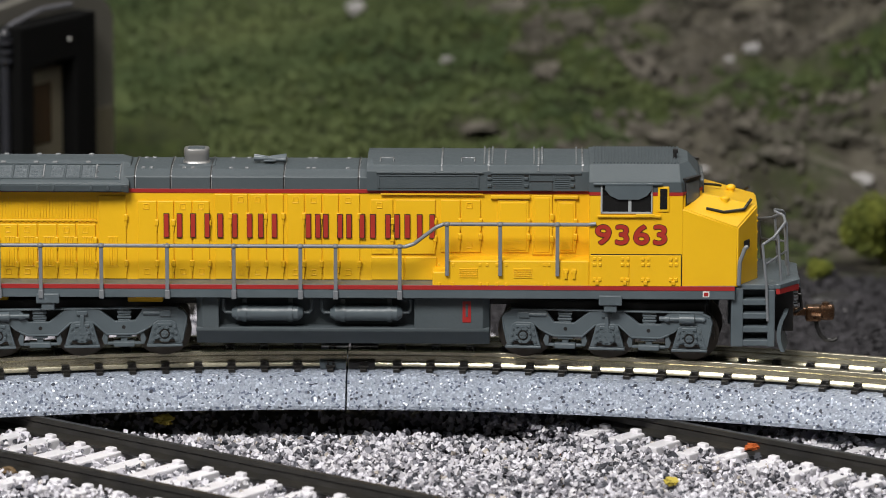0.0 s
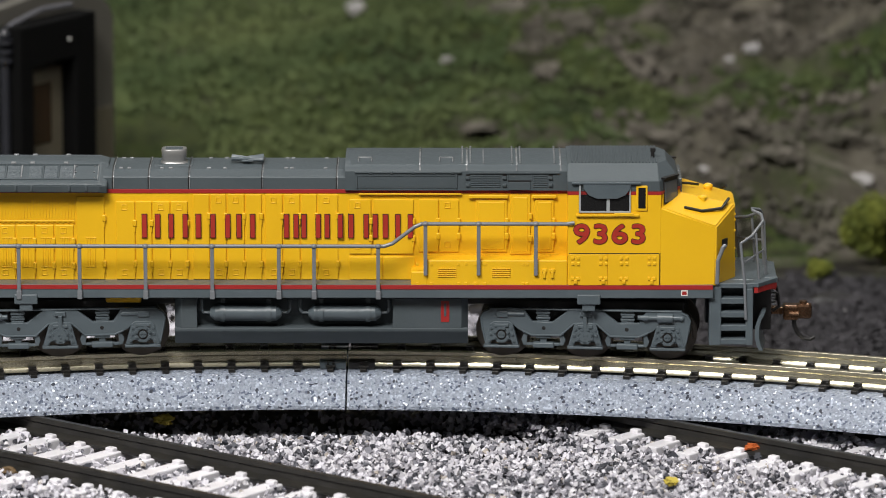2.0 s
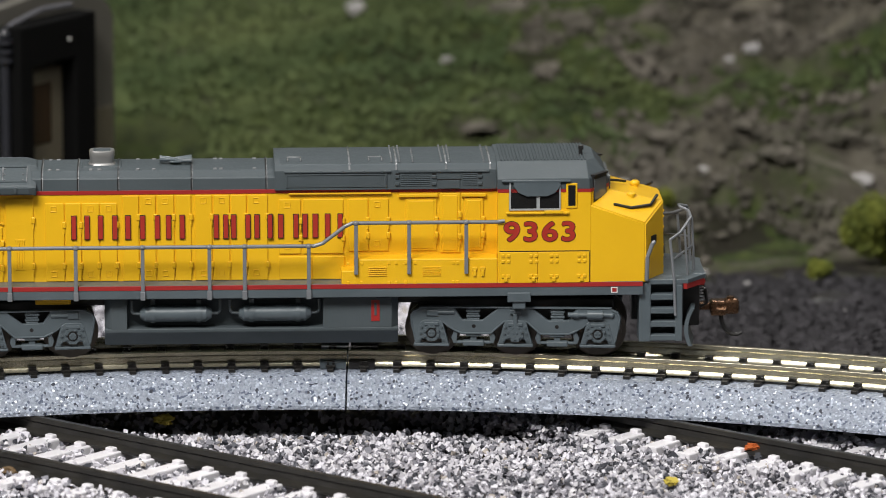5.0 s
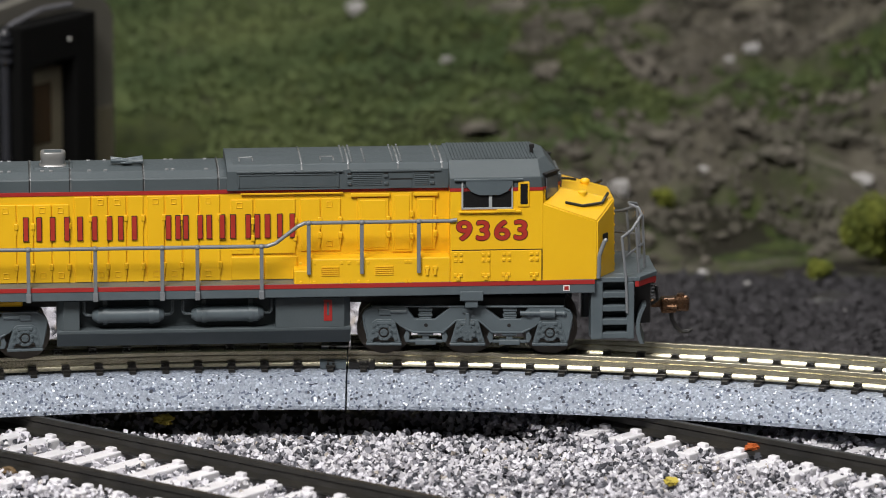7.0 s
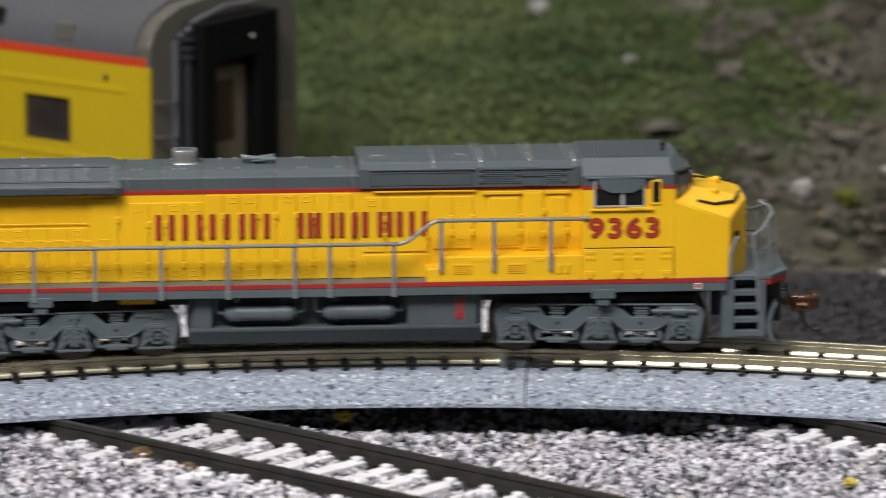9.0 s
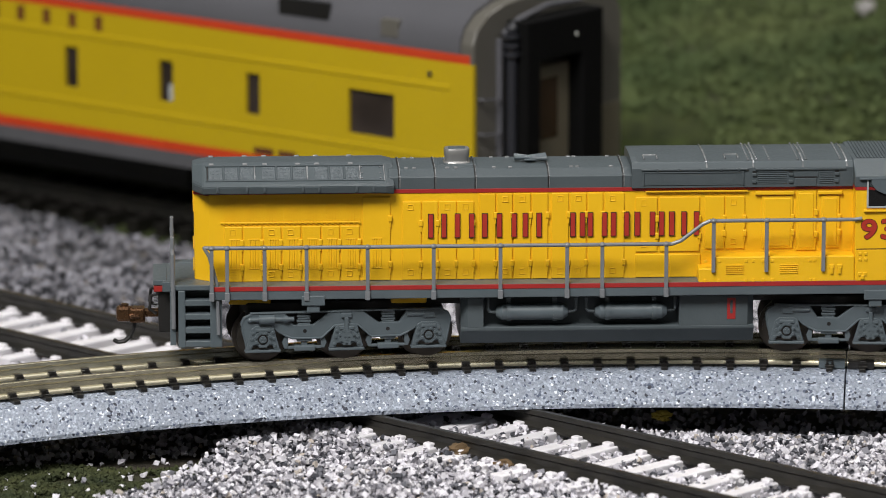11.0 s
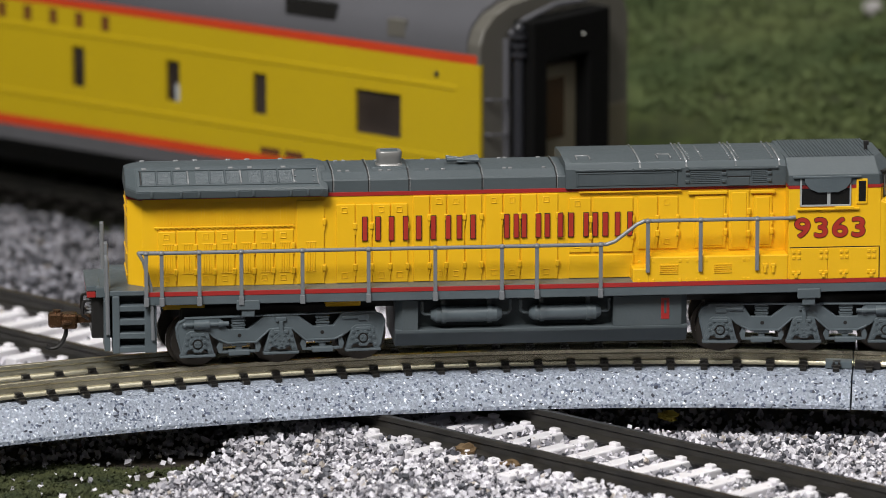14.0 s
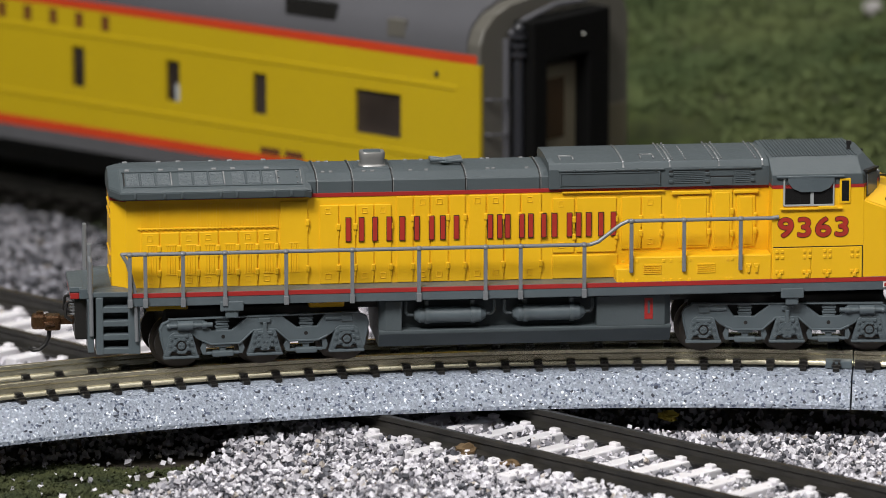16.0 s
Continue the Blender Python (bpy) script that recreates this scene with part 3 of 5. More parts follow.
# ---- passenger coach ----
def coach():
    t = thing("passenger_coach", "yellow passenger coach with grey roof and red lines, parked", "train car", Matrix.Translation(CAR_END * 0.001 + Vector((0, 0, 0.0042))) @ pose(0, 0, 0, 0, 0, CAR_ANGLE))
    L, hw = 285.0, 18.7
    # side walls with their window openings, built from panels round the holes
    holes = [(-24.0, -14.9, 18.3, 25.3), (-44.8, -42.0, 18.8, 25.4), (-62.9, -60.0, 18.8, 25.4), (-83.0, -80.2, 18.8, 25.4), (-118, -108, 18.3, 25.3), (-150, -140, 18.3, 25.3)]
    for y0, y1 in ((-hw, -hw + 1.0), (hw - 1.0, hw)):
        bm = bmesh.new()
        cuts = sorted(holes)
        x = -L
        for a, b, lo, hi in cuts:
            box(bm, x, a, y0, y1, 12.6, 31.6)
            box(bm, a, b, y0, y1, 12.6, lo)
            box(bm, a, b, y0, y1, hi, 31.6)
            x = b
        box(bm, x, 0, y0, y1, 12.6, 31.6)
        s = -1 if y0 < 0 else 1
        for z in (16.2, 27.3):
            box(bm, -L, -4, min(s * (hw - 0.4), s * (hw + 0.16)), max(s * (hw - 0.4), s * (hw + 0.16)), z - 0.15, z + 0.75, 0.14)
        side = part("side_wall", bm, CARYELLOW, t, "glossy yellow coach side")
        for a, b, lo, hi in holes:
            wb = bmesh.new()
            box(wb, a, b, s * (hw - 0.75) - 0.15, s * (hw - 0.75) + 0.15, lo, hi)
            part("window_pane", wb, PANE, side)
        blind = solid(box, -61.3, -60.05, s * (hw - 0.5) - 0.06, s * (hw - 0.5) + 0.06, 18.9, 21.6, 0.03)
        part("window_blind", blind, WINFRAME, side, "torn white blind in the narrow window")
        for z0, z1, nm in ((31.6, 33.0, "red_line"), (11.0, 12.6, "red_line")):
            part(nm, solid(box, -L, 0, min(s * (hw - 1.0), s * (hw + 0.05)), max(s * (hw - 1.0), s * (hw + 0.05)), z0, z1), CARRED, t, "red painted line")
        part("skirt", solid(box, -L, 0, min(s * (hw - 1), s * hw), max(s * (hw - 1), s * hw), 8.6, 11.0), SKIRT, t)
    # Added black box that gives the deep shade below the skirt.
    part("underfloor_shade", solid(box, -L + 60, -62.0, -12.5, 12.5, 3.2, 9.2, 0.5), BLACK, t, "black box darkening the space under the floor")
    part("floor", solid(box, -L, 0, -hw + 1, hw - 1, 9.0, 10.5), BLACK, t)
    ring = [(-hw, 33.0), (-hw, 35.2), (-hw + 1.0, 37.2), (-hw + 3.6, 39.2), (-hw + 8, 40.6), (0, 41.2)]
    ring += [(-a, b) for a, b in reversed(ring[:-1])]
    part("roof", solid(prism, ring, "x", -L, -2.0), CARGREY, t, "curved glossy grey roof")
    vb = bmesh.new()
    box(vb, -38, -28, -hw - 0.1, -hw + 1.0, 35.4, 38.2, 0.2)
    part("roof_window", vb, GLASS, t)
    part("roof_vent", solid(box, -17.5, -14, -hw - 0.15, -hw + 2, 34.2, 37.0, 0.2), CAREND, t)
    # end wall with the gangway
    e = [(-hw, 6.0), (-hw, 34.6), (-hw + 1.0, 36.8), (-hw + 3.6, 38.8), (-hw + 8, 40.2), (0, 40.8)]
    e += [(-a, b) for a, b in reversed(e)]
    end = part("end_wall", solid(prism, e, "x", -2.0, 0.6, 0.3), CAREND, t, "dull grey coach end")
    part("corner_strip", solid(box, -3.0, 0.7, -hw - 0.2, -hw + 0.6, 8.0, 31.6), CARYELLOW, t)
    gb = bmesh.new()
    box(gb, 0.6, 4.6, -10.5, -7.1, 4.0, 37.5, 0.3)
    box(gb, 0.6, 4.6, 3.5, 8.7, 4.0, 37.5, 0.3)
    box(gb, 0.6, 4.6, -7.3, 3.7, 31.0, 37.5, 0.3)
    part("gangway", gb, SOOT, t, "black folded gangway surround")
    for y in (-11.3, 9.4):
        bm = bmesh.new()
        rod(bm, (2.2, y, 5.0), (2.2, y, 33.5), 0.8, 12)
        for z in (32.2, 33.6, 35.0):
            rod(bm, (2.2, y, z), (2.2, y, z + 0.7), 1.3, 14)
        ball(bm, (2.2, y, 36.4), 1.0, 2)
        part("gangway_spring", bm, mat("blue_black_enamel", (0.022, 0.023, 0.028), 0.3), t, "dark enamelled buffer spring column")
    part("post_strip", solid(box, 0.6, 1.5, -13.2, -12.4, 5.0, 35.0, 0.15), CARGREY, t)
    arch = solid(path, [(1.5, -12.6, 35.6), (1.8, -9.0, 37.6), (1.9, -2.0, 38.9), (1.8, 6.0, 38.6)], 0.5, 8)
    part("gangway_hood", arch, CARGREY, t, "grey hood strip over the gangway")
    part("side_board", solid(box, 0.6, 1.0, 10.4, 17.6, 5.0, 21.0, 0.1), TAN, t)
    door = part("end_door", solid(box, 0.6, 1.8, -5.9, 4.3, 7.0, 29.5, 0.1), TAN, t, "tan end door")
    part("door_window", solid(box, 1.8, 2.0, -4.9, 0.5, 18.0, 27.5, 0.1), mat("brown_door_glass", (0.035, 0.018, 0.008), 0.2), door)
    for z in (20.8, 26.2):
        part("grab_iron", solid(path, [(0.6, -17.4, z), (1.6, -17.4, z), (1.6, -12.9, z - 0.6), (0.6, -12.9, z - 0.6)], 0.22), CARGREY, t)
    lamp = bmesh.new()
    ball(lamp, (4.7, 1.7, 34.2), 0.22)
    part("marker_stud", lamp, WHITE, t)
    part("rivet", solid(ball, (-7.8, -hw - 0.1, 29.4), 0.45), BLACK, t)
    # running gear, low and dark
    for x in (-34.0, -L + 34.0):
        tb = bmesh.new()
        for s in (-1, 1):
            box(tb, x - 20, x + 20, s * 11 - 1.2, s * 11 + 1.2, 4.4, 7.0, 0.4)
            for w in (-14, 14):
                rod(tb, (x + w, s * 8.9, 5.4), (x + w, s * 7.2, 5.4), 5.2, 20)
        part("truck", tb, BLACK, t, "black coach bogie")
    # name on the letter board as plain bars
    gold = mat("dull_red_brown_lettering", (0.13, 0.045, 0.008), 0.5)
    for i in range(9):
        x = -75.6 - i * 5.6
        part("name_bar", solid(box, x - 0.8, x + 0.8, -hw - 0.08, -hw + 0.02, 28.6, 31.0), gold, t)
    for a, b in ((-43.2, -39.2), (-38.2, -34.6)):
        part("number_bar", solid(box, a, b, -hw - 0.08, -hw + 0.02, 12.75, 13.8), mat("brown_numeral_paint", (0.10, 0.03, 0.012), 0.5), t)
    return t


coach()


# ---- diesel locomotive, in its own space: x forward, y to its left, z from the rail top ----
def hull(bm, pts, bevel=0.0):
    vs = [bm.verts.new(p) for p in pts]
    got = bmesh.ops.convex_hull(bm, input=vs)
    bmesh.ops.dissolve_limit(bm, angle_limit=0.01, verts=bm.verts, edges=bm.edges)
    if bevel:
        bmesh.ops.bevel(bm, geom=list(bm.edges), offset=bevel, segments=2, affect="EDGES", profile=0.5)
    return got


def mirrored(pts):
    return [(x, s * y, z) for x, y, z in pts for s in (-1, 1)]


def slab(bm, side, x0, x1, y, thick, z0, z1, bevel=0.0):
    """A plate on one long side (side -1 or 1): its back at y, its face thick further out."""
    a, b = side * y, side * (y + thick)
    box(bm, x0, x1, min(a, b), max(a, b), z0, z1, bevel)


def truck(parent, x, yaw):
    rear = x < 0
    bm = bmesh.new()
    box(bm, -13.5, 13.5, -5.6, 5.6, 4.6, 8.0, 0.3)
    tr = part("truck", bm, BLACK, parent, "three-axle truck with black gear housing")
    tr.matrix_basis = pose(x * 0.001, 0, 0, 0, 0, yaw)
    for side in (-1, 1):
        y = 7.2
        bm = bmesh.new()
        half = [(2.3, 6.75), (4.5, 5.05), (7.3, 5.1), (8.4, 6.75), (13.0, 6.75), (14.1, 6.3), (14.5, 5.5), (14.3, 4.0), (13.7, 1.8), (13.1, 1.8), (12.9, 4.4), (9.9, 4.6), (9.3, 4.0), (7.6, 3.1), (3.3, 3.1), (1.7, 4.7)]
        ya, yb = sorted((side * y, side * (y + 0.75)))
        prism(bm, [(-p, q) for p, q in reversed(half)] + half, "y", ya, yb, 0.1)
        fr = part("side_frame", bm, FRAMEGREY, tr, "cast grey truck side frame")
        rib = bmesh.new()
        for d in (-1, 1):
            path(rib, [(d * 8.6, side * (y + 0.75), 3.75), (d * 7.4, side * (y + 0.75), 3.2), (d * 3.4, side * (y + 0.75), 3.2), (d * 1.6, side * (y + 0.75), 4.85), (0, side * (y + 0.75), 5.0)], 0.14, 6)
            path(rib, [(d * 13.0, side * (y + 0.72), 6.68), (d * 14.0, side * (y + 0.72), 6.2), (d * 14.35, side * (y + 0.72), 5.4), (d * 13.75, side * (y + 0.72), 2.2)], 0.13, 6)
        slab(rib, side, -13.2, 13.2, y + 0.1, 0.75, 6.72, 6.92, 0.05)
        part("frame_rib", rib, FRAMEGREY, fr)
        for cx in (-5.8, 5.8):
            slim = bmesh.new()
            for k in range(5):
                slab(slim, side, cx - 0.85 - (k % 2) * 0.12, cx + 0.85 + (k % 2) * 0.12, y - 0.2, 0.75, 5.0 + k * 0.37, 5.28 + k * 0.37, 0.05)
            part("spring_pack", slim, FRAMEGREY, tr)
        hanger = bmesh.new()
        slab(hanger, side, -0.75, 0.75, y + 0.6, 0.45, 5.95, 6.55, 0.1)
        slab(hanger, side, -0.28, 0.28, y + 0.6, 0.6, 3.9, 6.0, 0.1)
        part("swing_hanger", hanger, FRAMEGREY, fr)
        for ax in (-11.5, 0.0, 11.3):
            bm = bmesh.new()
            ya, yb = sorted((side * (y - 0.1), side * (y + 0.9)))
            prism(bm, [(ax - 2.35, 1.75), (ax - 1.55, 1.75), (ax - 1.3, 2.4), (ax + 1.3, 2.4), (ax + 1.55, 1.75), (ax + 2.35, 1.75), (ax + 1.95, 3.2), (ax + 1.55, 4.7), (ax + 1.0, 5.05), (ax - 1.0, 5.05), (ax - 1.55, 4.7), (ax - 1.95, 3.2)], "y", ya, yb, 0.09)
            slab(bm, side, ax - 2.45, ax + 2.45, y + 0.05, 1.05, 1.4, 1.75, 0.08)
            slab(bm, side, ax - 1.0, ax + 1.0, y + 0.7, 0.4, 4.3, 4.75, 0.08)
            d = Vector((0, side, 0))
            c = Vector((ax, side * (y + 0.95), 3.25))
            rod(bm, c - d * 0.3, c + d * 0.12, 1.15, 20)
            for k in range(8):
                a = (k + 0.5) * math.pi / 4
                q = c + Vector((math.cos(a) * 0.98, 0, math.sin(a) * 0.98))
                rod(bm, q, q + d * 0.36, 0.2, 7)
            for dx in (-1.6, 1.6):
                for z in (2.35, 3.3, 4.15):
                    q = Vector((ax + dx * (1.05 - 0.1 * (z - 2.3)), side * (y + 0.85), z))
                    rod(bm, q, q + d * 0.22, 0.2, 7)
            box_ob = part("axle_box", bm, FRAMEGREY, tr, "grey axle box with bolted bearing cap")
            part("cap_recess", solid(rod, c, c + d * 0.16, 0.72, 20), BLACK, box_ob)
            bm = solid(rod, c, c + d * 0.3, 0.5 if ax else 0.85, 16)
            for k in range(3):
                a = k * math.tau / 3 + 0.5
                q = c + Vector((math.cos(a) * 0.28, 0, math.sin(a) * 0.28))
                rod(bm, q, q + d * 0.42, 0.13, 6)
            part("bearing_cap", bm, FRAMEGREY, box_ob)
        for cx in (-5.75, 5.75):
            bm = bmesh.new()
            slab(bm, side, cx - 1.45, cx + 1.45, y - 0.1, 1.1, 1.45, 2.2, 0.15)
            slab(bm, side, cx - 2.3, cx + 2.3, y, 0.6, 1.7, 2.05, 0.08)
            slab(bm, side, cx - 0.45, cx + 0.45, y - 0.1, 0.6, 2.1, 2.8, 0.1)
            slab(bm, side, cx - 1.05, cx + 1.05, y - 0.1, 0.8, 2.72, 3.12, 0.1)
            for dx in (-1, 1):
                ya, yb = sorted((side * (y - 0.1), side * (y + 0.6)))
                prism(bm, [(cx + dx * 2.3, 1.75), (cx + dx * 2.75, 1.75), (cx + dx * 3.05, 2.5), (cx + dx * 2.6, 3.6), (cx + dx * 2.2, 3.5)], "y", ya, yb, 0.06)
            part("brake_hanger", bm, FRAMEGREY, tr)
        bm = bmesh.new()
        s = -1 if rear else 1
        rod(bm, (s * 7.2, side * (y + 0.9), 5.95), (s * 13.2, side * (y + 0.8), 5.95), 0.34, 12)
        rod(bm, (s * 9.9, side * (y + 0.9), 5.95), (s * 12.0, side * (y + 0.9), 5.95), 0.66, 16)
        rod(bm, (s * 8.0, side * (y + 0.9), 5.95), (s * 8.6, side * (y + 0.9), 5.95), 0.48, 12)
        ball(bm, (s * 13.2, side * (y + 0.8), 5.9), 0.4)
        rod(bm, (-s * 8.4, side * (y + 0.7), 6.1), (-s * 10.8, side * (y + 0.7), 6.1), 0.3, 10)
        slab(bm, side, min(-s * 10.6, -s * 12.2), max(-s * 10.6, -s * 12.2), y + 0.5, 0.45, 5.6, 6.5, 0.12)
        part("brake_cylinder", bm, FRAMEGREY, tr)
        rod_hole = solid(rod, (-5.7, side * (y + 0.6), 4.2), (-5.7, side * (y + 0.78), 4.2), 0.27, 10)
        rod(rod_hole, (5.7, side * (y + 0.6), 4.2), (5.7, side * (y + 0.78), 4.2), 0.27, 10)
        part("lightening_hole", rod_hole, BLACK, fr)
    for ob in tr.children:
        ob.location.z = 0.00025
    wheels = []
    for ax in (-11.5, 0.0, 11.3):
        bm = bmesh.new()
        for s in (-1, 1):
            rod(bm, (0, s * 4.0, 0), (0, s * 5.9, 0), 3.3, 28)
            rod(bm, (0, s * 3.6, 0), (0, s * 4.1, 0), 3.85, 28)
            for i in range(5):
                a = i * math.tau / 5
                rod(bm, (math.cos(a) * 2.0, s * 5.7, math.sin(a) * 2.0), (math.cos(a) * 2.0, s * 6.0, math.sin(a) * 2.0), 0.4, 8)
        rod(bm, (0, -6.5, 0), (0, 6.5, 0), 0.7, 10)
        w = part("wheelset", bm, STEEL, tr, "blackened steel wheels on an axle")
        w.matrix_basis = pose(ax * 0.001, 0, 0.0033)
        wheels.append((w, ax))
    return tr, wheels


def piece(name, mesh, parent, x, y, z):
    ob = new(name, mesh)
    ob.parent = parent
    ob.matrix_basis = pose(x * 0.001, y * 0.001, z * 0.001)
    return ob


def hood_doors(loco, side):
    """Doors, latches and hinges along one long side of the hood."""
    y = 6.2
    lb = bmesh.new()
    slab(lb, side, -0.26, 0.28, 0.05, 0.38, -0.45, 0.45, 0.12)
    slab(lb, side, -0.1, 0.12, 0.05, 0.26, -1.25, -0.4, 0.05)
    latch_mesh = mesh_of("door_latch", lb, YELLOW)
    lb = bmesh.new()
    for q0, q1, r0, r1 in ((-0.42, 0.42, 0.0, 0.13), (-0.42, 0.42, 0.72, 0.85), (-0.42, -0.3, 0.1, 0.75), (0.3, 0.42, 0.1, 0.75)):
        slab(lb, side, q0, q1, 0.08, 0.21, r0, r1, 0.04)
    hinge_mesh = mesh_of("door_hinge", lb, YELLOW)
    spans = [(-28.2, -25.7, 11.0, 21.9), (-25.5, -23.4, 11.0, 21.9), (-23.2, -20.9, 11.0, 21.9), (-20.7, -18.5, 11.0, 21.9)]
    edges = [-17.8, -15.4, -13.1, -10.6, -8.25, -7.9, -5.4, -3.0, -0.7, 2.2]
    spans += [(a + 0.13, b - 0.13, 11.0, 22.9) for a, b in zip(edges, edges[1:]) if b - a > 1]
    spans += [(3.7, 6.6, 14.6, 22.2), (7.0, 12.4, 14.6, 22.2), (3.7, 8.1, 11.0, 14.2), (8.4, 12.6, 11.0, 14.2), (13.2, 15.8, 14.9, 22.2), (16.0, 18.6, 14.9, 22.2), (21.0, 25.2, 14.9, 22.2), (25.7, 28.4, 14.6, 22.9), (29.1, 31.6, 14.9, 22.2)]
    rear = [-52.6, -50.0, -47.3, -44.7, -42.0, -39.3, -36.7, -34.0]
    spans += [(a + 0.13, b - 0.13, 10.95, 18.6) for a, b in zip(rear, rear[1:])]
    spans += [(-33.6, -29.9, 11.0, 22.6)]
    for i, (a, b, lo, hi) in enumerate(spans):
        bm = bmesh.new()
        slab(bm, side, a - 0.03, b + 0.03, y - 0.1, 0.32, lo, hi, 0.085)
        framed = 20.5 < a < 30
        if framed:
            slab(bm, side, a + 0.32, b - 0.32, y, 0.32, lo + 0.32, hi - 0.32, 0.08)
        if -53 < a < -33:
            w = 0.75 if a < -34 else 1.3
            slab(bm, side, a + w - 0.12, a + w + 1.32, y, 0.3, 16.75, 16.92, 0.03)
            slab(bm, side, a + w - 0.12, a + w + 1.32, y, 0.3, 12.68, 12.82, 0.03)
            for k in range(4):
                slab(bm, side, a + w + k * 0.34, a + w + 0.17 + k * 0.34, y, 0.31, 12.8, 16.8, 0.04)
        door = part("hood_door", bm, YELLOW, loco)
        if hi - lo > 5:
            for z in ((lo + 2.0, hi - 2.2) if hi < 20 else (lo + 2.2, hi - 3.0)):
                piece("door_latch", latch_mesh, door, b, y * side, z)
            if i % 3 != 1:
                for z in (lo + 0.6, hi - 1.2):
                    piece("door_hinge", hinge_mesh, door, a + 1.1, y * side, z)
    bm = bmesh.new()
    for k in range(44):
        x = -52.6 + k * 0.43
        slab(bm, side, x, x + 0.2, y - 0.05, 0.15, 19.3, 22.5)
    slab(bm, side, -53.0, -33.9, y - 0.05, 0.25, 19.05, 19.25, 0.05)
    for k in range(26):
        slab(bm, side, -52.7 + k * 0.74, -52.4 + k * 0.74, y + 0.1, 0.14, 18.95, 19.12)
    part("louvre_panel", bm, YELLOW, loco, "yellow panel of fine upright louvres")
    # trim at the top of the yellow
    bm = bmesh.new()
    slab(bm, side, 5.0, 19.0, y + 0.2, 0.25, 22.9, 23.1, 0.03)
    slab(bm, side, 20.0, 25.4, y + 0.1, 0.4, 22.4, 22.9, 0.1)
    slab(bm, side, 28.6, 32.0, y + 0.1, 0.4, 22.4, 22.9, 0.1)
    part("drip_strip", bm, YELLOW, loco)


